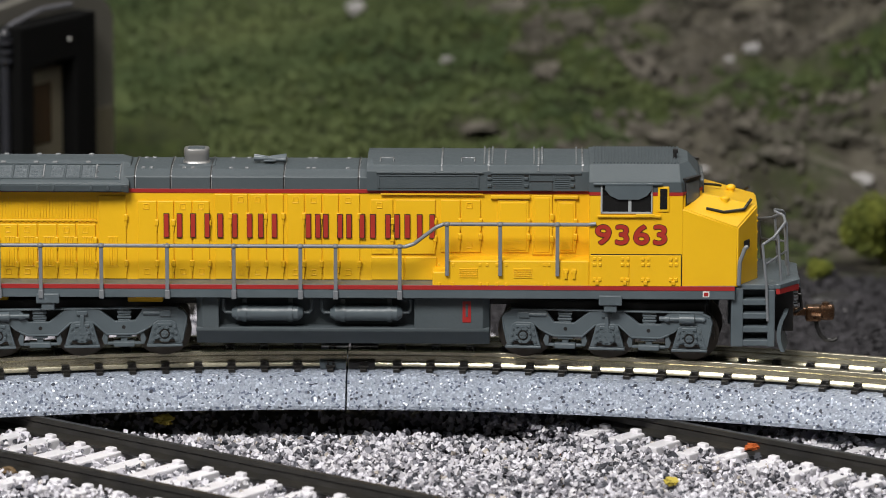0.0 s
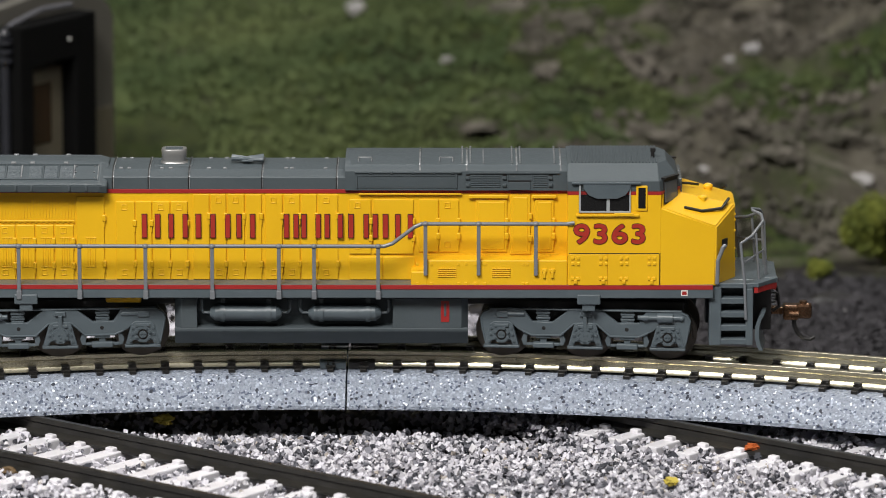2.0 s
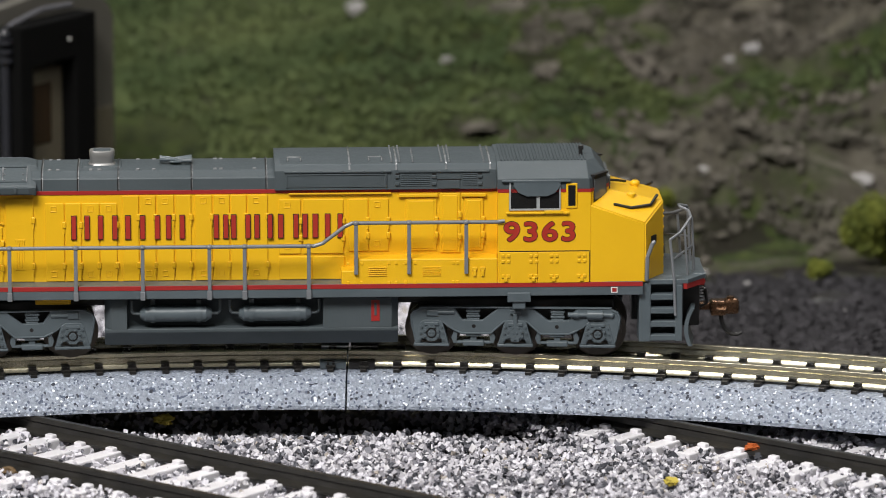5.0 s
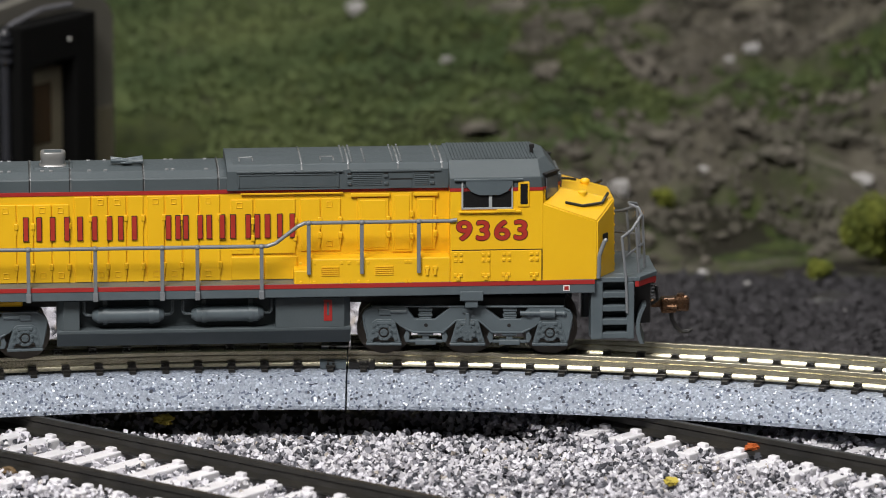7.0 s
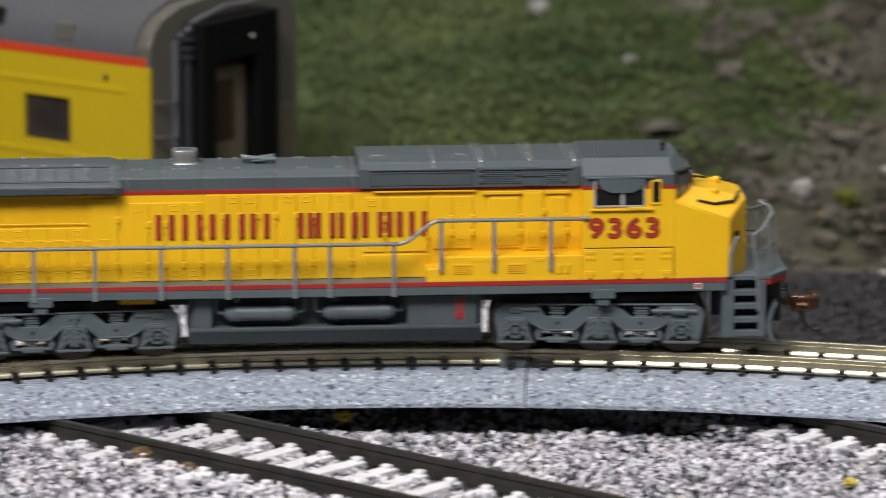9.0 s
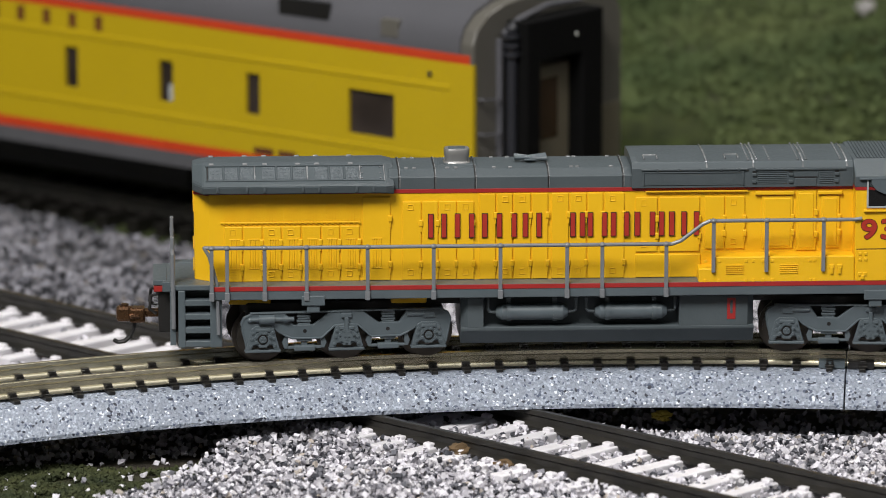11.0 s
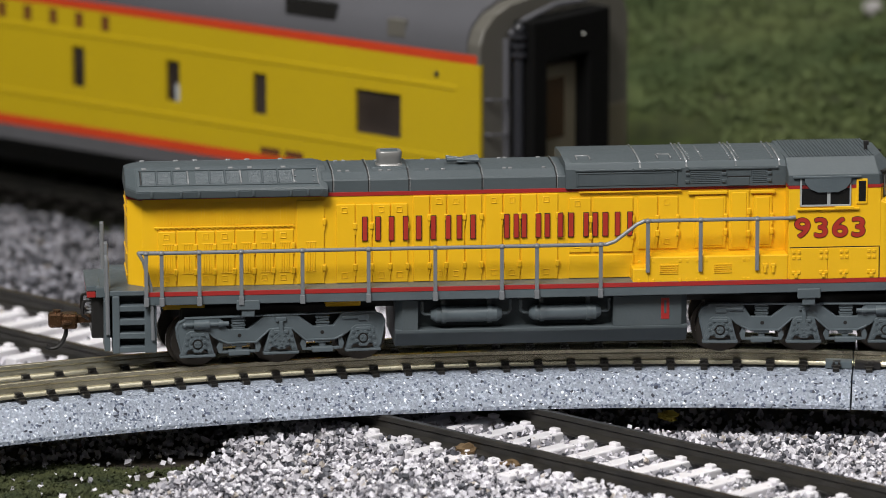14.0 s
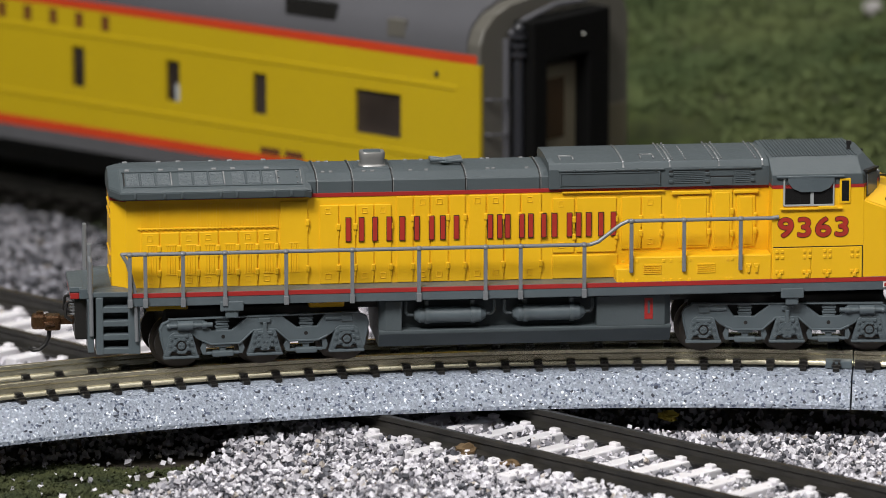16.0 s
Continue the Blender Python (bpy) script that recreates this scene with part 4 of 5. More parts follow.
def ladder_and_pilot(loco, e):
    """End platform with steps, railings, plough and coupler at the front (e = 1) or the rear (-1)."""
    x0, x1 = 53.2 * e, 58.9 * e

    def b(bm, xa, xb, ya, yb, za, zb, bev=0.1):
        box(bm, min(xa, xb), max(xa, xb), min(ya, yb), max(ya, yb), za, zb, bev)
    bm = bmesh.new()
    b(bm, x0, 61.0 * e, -6.2, 6.2, 9.6, 11.0)
    for s in (-1, 1):
        b(bm, x0, 59.4 * e, s * 6.2, s * 8.6, 10.3, 11.0)
    part("end_platform", bm, FRAMEGREY, loco, "grey end platform deck")
    bm = bmesh.new()
    b(bm, 61.0 * e, 62.2 * e, -5.2, 5.2, 9.4, 10.3)
    part("anticlimber", bm, RED, loco, "red edge of the end platform")
    for s in (-1, 1) if e > 0 else ():
        bm = solid(hull, [(e * q, s * r, z) for q, r in ((59.0, 8.75), (59.5, 8.75), (62.3, 5.0), (62.3, 4.5), (61.0, 4.8)) for z in (9.7, 10.45)])
        part("platform_edge", bm, RED, loco, "red edge of the end platform")
        bm = solid(hull, [(e * q, s * r, z) for q, r in ((58.6, 8.8), (59.6, 8.8), (62.4, 5.0), (62.4, 4.0), (60.0, 4.0)) for z in (10.47, 11.05)], 0.06)
        part("platform_corner", bm, FRAMEGREY, loco)
    bm = bmesh.new()
    b(bm, 60.4 * e, 62.3 * e, -5.3, 5.3, 10.35, 11.1)
    part("anticlimber_top", bm, FRAMEGREY, loco)
    for s in (-1, 1):
        bm = bmesh.new()
        b(bm, x0 - 0.3 * e, x0 + 1.35 * e, s * 5.4, s * 8.7, 2.3, 10.6, 0.15)
        b(bm, x1 - 1.0 * e, x1, s * 5.4, s * 8.7, 2.3, 10.3, 0.15)
        b(bm, x0, x1, s * 5.2, s * 5.5, 2.4, 10.3)
        well = part("step_well", bm, FRAMEGREY, loco, "grey boarding steps with side plates")
        for z in (2.4, 4.3, 6.2, 8.1):
            bm = bmesh.new()
            b(bm, x0 + 1.2 * e, x1 - 0.8 * e, s * 6.4, s * 8.62, z, z + 0.85, 0.12)
            b(bm, x0 + 1.2 * e, x1 - 0.8 * e, s * 5.5, s * 6.6, z + 0.3, z + 0.7)
            part("step", bm, FRAMEGREY, well)
        bm = bmesh.new()
        if e > 0:
            cols = []
            for k in range(7):
                yy, push = s * (8.3 - k * 1.1), 0.12 * k
                face = [(59.7 + push + 0.55 * (h - 1.25) ** 2, yy, 6.8 - h * 2.3) for h in (0, 0.4, 0.8, 1.2, 1.6, 2.0, 2.3)]
                cols.append([bm.verts.new(p) for p in face] + [bm.verts.new((p[0] - 0.55, p[1], p[2])) for p in reversed(face)])
            for p, q in zip(cols, cols[1:]):
                for k in range(14):
                    bm.faces.new((p[k], p[(k + 1) % 14], q[(k + 1) % 14], q[k]))
            bm.faces.new(cols[0]), bm.faces.new(cols[-1])
            bmesh.ops.recalc_face_normals(bm, faces=bm.faces)
            part("plough", bm, FRAMEGREY, loco, "grey snowplough blade")
        else:
            b(bm, -59.2, -60.0, s * 3.2, s * 8.4, 2.6, 9.6)
            part("pilot_plate", bm, FRAMEGREY, loco)
        # platform railing
        bm = bmesh.new()
        if e > 0:
            path(bm, [(57.9, s * 8.8, 6.0), (57.7, s * 8.8, 11.0), (57.1, s * 8.8, 16.6), (58.7, s * 6.6, 17.2), (60.4, s * 3.2, 18.6), (60.2, s * 1.6, 19.2), (59.0, s * 0.6, 19.6)], 0.2)
            path(bm, [(60.5, s * 3.2, 18.6), (60.9, s * 3.2, 10.8)], 0.2)
            path(bm, [(59.3, s * 6.0, 17.4), (59.8, s * 6.0, 10.8)], 0.18)
            path(bm, [(57.4, s * 8.8, 13.8), (60.6, s * 3.2, 14.6)], 0.15)
            path(bm, [(53.9, s * 8.9, 11.0), (54.0, s * 8.9, 14.2), (54.7, s * 8.6, 16.0), (55.0, s * 8.2, 16.2)], 0.3)
        else:
            path(bm, [(-59.5, s * 8.6, 5.0), (-59.6, s * 8.6, 15.2), (-59.7, s * 7.2, 15.6)], 0.3)
            b(bm, -59.4, -59.9, s * 6.0, s * 7.4, 10.5, 17.4)
            path(bm, [(-53.4, s * 9.0, 4.2), (-53.6, s * 9.0, 11.2), (-54.6, s * 8.8, 15.0), (-55.3, s * 8.6, 16.2), (-52.3, s * 9.3, 16.3)], 0.27)
        part("end_railing", bm, RAILGREY, loco, "thin grey platform railing")
        # air hoses
        bm = bmesh.new()
        for k in range(5):
            a = [(e * (61.6 + 0.55 * math.sin(t)), s * 3.4 + 0.55 * math.cos(t), 6.9 + k * 0.45 + t * 0.07) for t in [i * math.tau / 8 for i in range(9)]]
            path(bm, a, 0.12, 5)
        part("hose_coil", bm, SEAM, loco, "bright coiled spring hose")
        bm = bmesh.new()
        path(bm, [(e * 61.0, s * 2.2, 8.6), (e * 62.6, s * 2.2, 8.2), (e * 62.8, s * 2.4, 6.4), (e * 61.8, s * 2.6, 5.8)], 0.22, 6)
        part("air_hose", bm, BLACK, loco, "black rubber hose")
    bm = bmesh.new()
    b(bm, 58.0 * e, 61.6 * e, -4.6, 4.6, 3.6, 9.6, 0.2)
    part("pilot", bm, BLACK, loco, "black pilot behind the coupler")
    bm = bmesh.new()
    b(bm, 60.8 * e, 64.6 * e, -0.7, 0.7, 4.9, 5.9, 0.15)
    b(bm, 63.4 * e, 65.6 * e, -1.5, 0.7, 4.2, 6.3, 0.3)
    b(bm, 65.3 * e, 67.4 * e, -1.6, -0.2, 4.4, 6.6, 0.45)
    b(bm, 65.4 * e, 66.6 * e, 0.2, 1.5, 4.5, 6.2, 0.3)
    b(bm, 66.3 * e, 67.2 * e, 0.7, 1.5, 4.6, 6.1, 0.25)
    rod(bm, (66.2 * e, -0.8, 6.3), (66.2 * e, -0.8, 6.85), 0.55, 12)
    rod(bm, (64.3 * e, -1.4, 5.2), (65.6 * e, -1.8, 5.2), 0.35, 8)
    cp = part("coupler", bm, BRONZE, loco, "bronze-brown knuckle coupler")
    bm = bmesh.new()
    path(bm, [(64.9 * e, -0.6, 4.3), (65.0 * e, -0.6, 3.3), (65.5 * e, -0.6, 2.2), (66.3 * e, -0.6, 1.5), (67.2 * e, -0.6, 1.4), (67.8 * e, -0.6, 1.75)], 0.3, 8)
    part("trip_pin", bm, BLACK, cp, "curved black trip pin")


def text_mesh(name, body, x0, x1, z0, z1, y, material, parent, bold):
    """Numerals in the built-in font, fitted between the given edges on the wall at y, facing -y."""
    cu = bpy.data.curves.new(name, "FONT")
    cu.body, cu.extrude, cu.offset, cu.space_character = body, 0.02, bold, 1.12
    tmp = new("lettering", cu)
    me = bpy.data.meshes.new_from_object(tmp.evaluated_get(bpy.context.evaluated_depsgraph_get()))
    bpy.data.objects.remove(tmp)
    xs, ys = [v.co.x for v in me.vertices], [v.co.y for v in me.vertices]
    sx, sy = (x1 - x0) / (max(xs) - min(xs)), (z1 - z0) / (max(ys) - min(ys))
    lx, ly = min(xs), min(ys)
    for v in me.vertices:
        v.co = Vector((x0 + (v.co.x - lx) * sx, y - v.co.z * 1.0, z0 + (v.co.y - ly) * sy)) * 0.001
    me.materials.clear()
    me.materials.append(material)
    ob = new(name, me)
    ob.parent = parent
    return ob


def locomotive():
    loco = thing("diesel_locomotive", "yellow and grey model diesel locomotive on raised track", "locomotive")
    # frame and running board
    bm = bmesh.new()
    box(bm, -54.6, 53.4, -9.4, 9.4, 9.05, 10.95, 0.12)
    for s in (-1, 1):
        for x in (-40.5, 36.4):
            slab(bm, s, x - 1.6, x + 1.6, 9.3, 0.35, 8.2, 9.6, 0.15)
            slab(bm, s, x - 0.9, x + 0.9, 9.0, 0.4, 7.2, 8.4, 0.15)
    part("running_board", bm, FRAMEGREY, loco, "grey frame sill and walkway")
    for s in (-1, 1):
        part("red_stripe", solid(slab, s, -54.5, 53.35, 9.3, 0.16, 10.3, 10.9, 0.02), RED, loco, "red sill stripe")
    part("chassis", solid(box, -50.0, 50.0, -4.6, 4.6, 7.2, 9.1, 0.2), BLACK, loco)
    # fuel tank
    bm = bmesh.new()
    prism(bm, [(-6.4, 2.05), (6.4, 2.05), (7.9, 4.1), (7.9, 4.55), (-7.9, 4.55), (-7.9, 4.1)], "x", -20.3, 19.9, 0.1)
    prism(bm, [(-17.2, -7.9), (-17.2, 7.9), (-19.4, 7.9), (-20.3, 6.8), (-20.3, -6.8), (-19.4, -7.9)], "z", 4.5, 8.7, 0.08)
    prism(bm, [(9.6, -7.9), (9.6, 7.9), (19.0, 7.9), (19.9, 6.8), (19.9, -6.8), (19.0, -7.9)], "z", 4.5, 8.7, 0.08)
    box(bm, -17.4, 9.8, -5.6, 5.6, 4.5, 8.7)
    tank = part("fuel_tank", bm, GREY, loco, "dark grey fuel tank")
    for s in (-1, 1):
        for a, c in ((-15.6, -5.5), (-2.1, 8.1)):
            bm = bmesh.new()
            rod(bm, (a + 0.9, s * 7.25, 6.55), (c - 0.9, s * 7.25, 6.55), 1.12, 20)
            rod(bm, (a + 0.15, s * 7.25, 6.55), (a + 0.9, s * 7.25, 6.55), 0.6, 20, 1.12)
            rod(bm, (c - 0.9, s * 7.25, 6.55), (c - 0.15, s * 7.25, 6.55), 1.12, 20, 0.6)
            tube = part("air_reservoir", bm, FRAMEGREY, tank, "grey air reservoir cylinder")
            for x in (a + 1.9, c - 1.9):
                bm = bmesh.new()
                rod(bm, (x - 0.3, s * 7.25, 6.55), (x + 0.3, s * 7.25, 6.55), 1.28, 20)
                slab(bm, s, x - 0.3, x + 0.3, 6.6, 0.5, 7.5, 8.5, 0.05)
                part("band", bm, FRAMEGREY, loco)
            path_bm = bmesh.new()
            path(path_bm, [(a + 0.3, s * 7.25, 6.55), (a - 0.7, s * 7.25, 6.6), (a - 1.0, s * 7.25, 7.0), (a - 1.0, s * 7.25, 8.4)], 0.22)
            path(path_bm, [(c - 0.3, s * 7.25, 6.55), (c + 0.7, s * 7.25, 6.6), (c + 1.0, s * 7.25, 7.0), (c + 1.0, s * 7.25, 8.4)], 0.22)
            part("air_pipe", path_bm, FRAMEGREY, loco)
        bm = bmesh.new()
        slab(bm, s, 16.2, 17.35, 7.85, 0.12, 5.4, 8.35, 0.03)
        part("fuel_gauge", bm, RED, tank, "red fuel gauge frame")
        bm = bmesh.new()
        slab(bm, s, 16.62, 16.95, 7.9, 0.12, 6.2, 8.0, 0.02)
        part("gauge_glass", bm, GREY, tank)
    # hood
    bm = bmesh.new()
    prism(bm, [(-6.2, 10.9), (6.2, 10.9), (6.2, 23.1), (-6.2, 23.1)], "x", -54.6, 33.6)
    hull_pts = mirrored([(-54.4, 6.2, 10.9), (-54.4, 6.2, 23.1), (-56.6, 4.4, 10.9), (-56.6, 4.4, 23.1)])
    hood = part("hood", bm, YELLOW, loco, "yellow engine hood")
    part("hood_end", solid(hull, hull_pts, 0.15), YELLOW, loco, "chamfered yellow hood end")
    bm = bmesh.new()
    for z in (21.5, 20.2, 15.0, 12.0):
        box(bm, -56.75, -56.3, -3.6, 3.6, z, z + 0.35, 0.05)
    part("end_grab_iron", bm, YELLOW, loco)
    part("red_line", solid(box, -55.0, 33.6, -6.3, 6.3, 23.05, 23.6, 0.03), RED, loco)
    top = [(-6.25, 23.6), (-6.25, 25.15), (-6.12, 25.34), (-4.1, 25.95), (-3.6, 26.04), (0, 26.08)]
    top += [(-a, b) for a, b in reversed(top[:-1])]
    part("hood_roof", solid(prism, top, "x", -30.0, 3.5), GREY, loco, "grey hood roof")
    for x in (-28.6, -23.7, -18.2, -8.2, 2.0):
        rib = [(a * 1.012, b + (0.12 if b > 25 else 0)) for a, b in top]
        part("roof_seam", solid(prism, rib, "x", x, x + 0.12), SEAM, loco)
        part("roof_joint", solid(prism, [(q, r + 0.02) for q, r in rib], "x", x - 0.16, x - 0.02), BLACK, loco)
    lug = mesh_of("lifting_lug", solid(box, -0.28, 0.28, -0.2, 0.2, 0, 0.45, 0.08), SEAM)
    for x in (-26.5, -22.0, -15.6, -13.4, -5.0, -4.2, 0.4, -27.6, -20.8):
        for y in (-3.8, 3.2):
            piece("lifting_lug", lug, loco, x, y, 25.75)
    for a, b2 in ((-29.8, -24.9), (-52.0, -46.2)):
        part("wiring_cover", solid(box, a, b2, -6.4, -4.4, 7.7, 9.1, 0.25), YELLOW, loco, "yellow insulating tape over the wiring")
    # exhaust stack
    bm = bmesh.new()
    n, rings = 28, []
    for z, k in ((25.9, 1.18), (26.3, 1.06), (26.45, 0.96), (27.0, 0.97), (27.2, 1.0), (27.9, 1.03), (28.1, 0.97)):
        ring = []
        for i in range(n):
            c, s = math.cos(i * math.tau / n), math.sin(i * math.tau / n)
            ring.append(bm.verts.new((-20.5 + 1.72 * k * math.copysign(abs(c) ** 0.6, c), 1.5 * k * math.copysign(abs(s) ** 0.6, s), z)))
        rings.append(ring)
    for lo, hi in zip(rings, rings[1:]):
        for i in range(n):
            bm.faces.new((lo[i], lo[(i + 1) % n], hi[(i + 1) % n], hi[i]))
    bm.faces.new(rings[-1])
    stack = part("exhaust_outlet", bm, SILVER, loco, "silver oval exhaust outlet")
    part("outlet_mouth", solid(box, -21.7, -19.3, -0.85, 0.85, 28.0, 28.15, 0.1), GREY, stack)
    part("outlet_base", solid(box, -23.2, -17.8, -2.4, 2.4, 25.7, 26.2, 0.2), GREY, loco)
    # horn cluster
    bm = bmesh.new()
    rod(bm, (-10.4, 0, 25.9), (-10.4, 0, 26.8), 0.35, 10)
    box(bm, -11.2, -9.6, -1.2, 1.2, 26.4, 26.6, 0.08)
    for y, d in ((-1.0, 1), (0, 1), (1.0, 1), (-0.5, -1), (0.6, -1)):
        rod(bm, (-10.4, y, 26.7), (-10.4 + d * 2.2, y, 26.75), 0.13, 8, 0.38 if d else 0.1)
    part("horn", bm, FRAMEGREY, loco, "grey multi-chime air horn")
    # raised equipment hood behind the cab
    big = [(-6.75, 23.55), (-6.75, 26.2), (-6.5, 26.55), (-5.9, 27.0), (-2, 27.25), (2, 27.25), (5.9, 27.0), (6.5, 26.55), (6.75, 26.2), (6.75, 23.55)]
    bm = bmesh.new()
    a = [bm.verts.new((3.1, y, z)) for y, z in big]
    b2 = [bm.verts.new((3.9 if z > 26.4 else 3.3, y, z)) for y, z in big]
    c = [bm.verts.new((33.4, y, z)) for y, z in big]
    for r0, r1 in ((a, b2), (b2, c)):
        for i in range(len(big)):
            j = (i + 1) % len(big)
            bm.faces.new((r0[i], r0[j], r1[j], r1[i]))
    bm.faces.new(a), bm.faces.new(c)
    bmesh.ops.recalc_face_normals(bm, faces=bm.faces)
    eq = part("equipment_hood", bm, GREY, loco, "raised grey equipment hood")
    for x in (13.2, 19.6, 26.4, 32.4):
        rib = [(y * 1.008, z + (0.13 if z > 26 else 0)) for y, z in big[1:-1]]
        part("roof_seam", solid(prism, rib, "x", x, x + 0.24), SEAM, loco)
    for s in (-1, 1):
        bm = bmesh.new()
        slab(bm, s, 4.6, 18.4, 6.6, 0.25, 23.9, 26.0, 0.05)
        for k in range(46):
            slab(bm, s, 5.0 + k * 0.285, 5.13 + k * 0.285, 6.8, 0.075, 24.1, 25.5)
        for q0, q1, r0, r1 in ((4.6, 4.8, 23.9, 25.8), (18.2, 18.4, 23.9, 25.8), (4.6, 18.4, 25.6, 25.75)):
            slab(bm, s, q0, q1, 6.8, 0.16, r0, r1, 0.04)
        part("intake_grille", bm, GREY, eq, "grey grille of fine slats")
        bm = solid(slab, s, 4.4, 19.0, 6.7, 0.34, 25.95, 26.2, 0.08)
        for x in (6.4, 9.3, 12.2, 15.1, 17.6):
            slab(bm, s, x, x + 0.3, 6.7, 0.42, 25.9, 26.25, 0.06)
        part("grille_rail", bm, GREY, eq)
        for a0, a1 in ((20.3, 24.3), (28.8, 30.7)):
            for k in range(7):
                part("louvre", solid(slab, s, a0, a1, 6.65, 0.18, 24.0 + k * 0.26, 24.13 + k * 0.26, 0.03), GREY, eq)
        for x in (19.55, 24.55, 30.85):
            for z in (24.1, 25.1):
                part("hinge", solid(slab, s, x, x + 0.6, 6.65, 0.34, z, z + 0.42, 0.08), GREY, eq)
            part("vent_slot", solid(slab, s, x + 0.05, x + 0.6, 6.7, 0.09, 25.52, 25.8), BLACK, eq)
        part("hatch", solid(slab, s, 25.4, 28.4, 6.7, 0.18, 23.62, 24.75, 0.05), GREY, eq)
        part("hatch_gap", solid(slab, s, 25.3, 28.5, 6.7, 0.1, 24.76, 24.96), BLACK, eq)
        for x in (25.25, 28.5):
            part("panel_edge", solid(slab, s, x, x + 0.14, 6.65, 0.17, 24.9, 26.0, 0.03), GREY, eq)
        part("drip_strip", solid(slab, s, 20.0, 32.4, 6.7, 0.25, 25.9, 26.15, 0.05), GREY, eq)
    stud = mesh_of("roof_bolt", solid(box, -0.13, 0.13, -0.16, 0.16, 0, 0.2, 0.05), SEAM)
    for x, n in ((19.1, 9), (20.2, 9), (22.0, 7), (25.9, 9), (27.0, 9), (31.7, 9)):
        for k in range(n):
            piece("roof_bolt", stud, loco, x, -5.4 + k * 1.3, 27.06 + 0.16 * min(1, k / 3))
    for x in (5.8, 16.9):
        clip = solid(box, x - 1.0, x - 0.8, -4.6, -2.2, 27.1, 27.36, 0.05)
        box(clip, x + 0.8, x + 1.0, -4.6, -2.2, 27.1, 27.36, 0.05)
        box(clip, x - 0.9, x + 0.9, -2.5, -2.3, 27.15, 27.38, 0.05)
        part("roof_bracket", clip, SEAM, loco)
    # radiator section with flared wings
    rad = [(-6.9, 23.3), (-8.2, 23.5), (-8.4, 24.5), (-7.8, 24.8), (-2.6, 26.5), (-2.0, 26.65), (0, 26.65)]
    rad += [(-p, q) for p, q in reversed(rad[:-1])]
    bm = bmesh.new()
    n = len(rad)
    r0 = [bm.verts.new((-56.8, y * 0.62, z - (0.2 if z > 26 else 0))) for y, z in rad]
    r1 = [bm.verts.new((-55.4, y, z)) for y, z in rad]
    r2 = [bm.verts.new((-30.4, y, z)) for y, z in rad]
    r3 = [bm.verts.new((-29.4, y * 0.93, z - 0.25)) for y, z in rad]
    for p, q in ((r0, r1), (r1, r2), (r2, r3)):
        for i in range(n):
            bm.faces.new((p[i], p[(i + 1) % n], q[(i + 1) % n], q[i]))
    bm.faces.new(r0), bm.faces.new(r3)
    bmesh.ops.recalc_face_normals(bm, faces=bm.faces)
    bmesh.ops.bevel(bm, geom=[e for e in bm.edges if e.calc_face_angle(0) > 0.3], offset=0.1, segments=2, affect="EDGES")
    rd = part("radiator_housing", bm, GREY, loco, "flared grey radiator housing")
    part("red_line", solid(hull, mirrored([(-54.6, 6.3, 22.9), (-54.6, 6.3, 23.35), (-56.7, 4.5, 22.9), (-56.7, 4.5, 23.35)])), RED, loco)
    for s in (-1, 1):
        face = Vector((0, s * 5.0, -1.7)).normalized()
        out = Vector((0, s * 1.7, 5.0)).normalized()
        mid = Vector((0, s * 5.1, 25.65))
        m = Matrix((Vector((1, 0, 0)), face, out)).transposed().to_4x4()
        at = Matrix.Translation(mid) @ m
        for k in range(9):
            x0 = -54.5 + k * 2.12 + (k // 3) * 0.82
            bm = bmesh.new()
            box(bm, x0, x0 + 1.75, -1.75, 1.55, -0.05, 0.1, 0.05)
            for j in range(9):
                box(bm, x0 + 0.14 + j * 0.175, x0 + 0.22 + j * 0.175, -1.6, 1.4, 0.06, 0.14)
            for j in range(8):
                box(bm, x0 + 0.1, x0 + 1.65, -1.5 + j * 0.39, -1.42 + j * 0.39, 0.06, 0.13)
            bmesh.ops.transform(bm, matrix=at, verts=bm.verts)
            part("radiator_grille", bm, GRILLE, rd, "fine grey radiator mesh")
            # Bars closing each group of three are paler, a painted edge highlight.
            bm = solid(box, x0 + 1.82, x0 + 2.05, -1.85, 1.7, -0.05, 0.2, 0.06)
            bmesh.ops.transform(bm, matrix=at, verts=bm.verts)
            part("grille_bar", bm, SEAM if k % 3 == 2 else GREY, rd)
        for nm, x0, x1, q0, q1, mt in (("grille_bar", -54.85, -54.65, -1.85, 1.7, BLACK), ("grille_frame", -55.0, -30.6, 1.85, 2.1, GREY), ("grille_frame", -55.0, -30.6, -2.2, -1.95, GREY), ("grille_bar", -30.75, -30.6, -2.2, 2.2, SEAM)):
            bm = solid(box, x0, x1, q0, q1, -0.05, 0.2, 0.06)
            bmesh.ops.transform(bm, matrix=at, verts=bm.verts)
            part(nm, bm, mt, rd)
        stud = solid(box, -0.12, 0.12, -0.12, 0.12, 0, 0.16, 0.05)
        bmesh.ops.transform(stud, matrix=m, verts=stud.verts)
        stud_mesh = mesh_of("panel_stud", stud, SEAM)
        for x in (-33.7, -31.2):
            for d in (-1.6, 0.0, 1.5):
                q = mid + face * d + out * 0.02
                piece("panel_stud", stud_mesh, rd, x, q.y, q.z)
        clamp = solid(box, -0.35, 0.35, -0.3, 0.3, -0.05, 0.3, 0.1)
        bmesh.ops.transform(clamp, matrix=m, verts=clamp.verts)
        clamp_mesh = mesh_of("top_clamp", clamp, SEAM)
        for x in (-54.2, -49.6, -46.9, -42.4, -39.8, -35.2):
            q = mid - face * 2.35
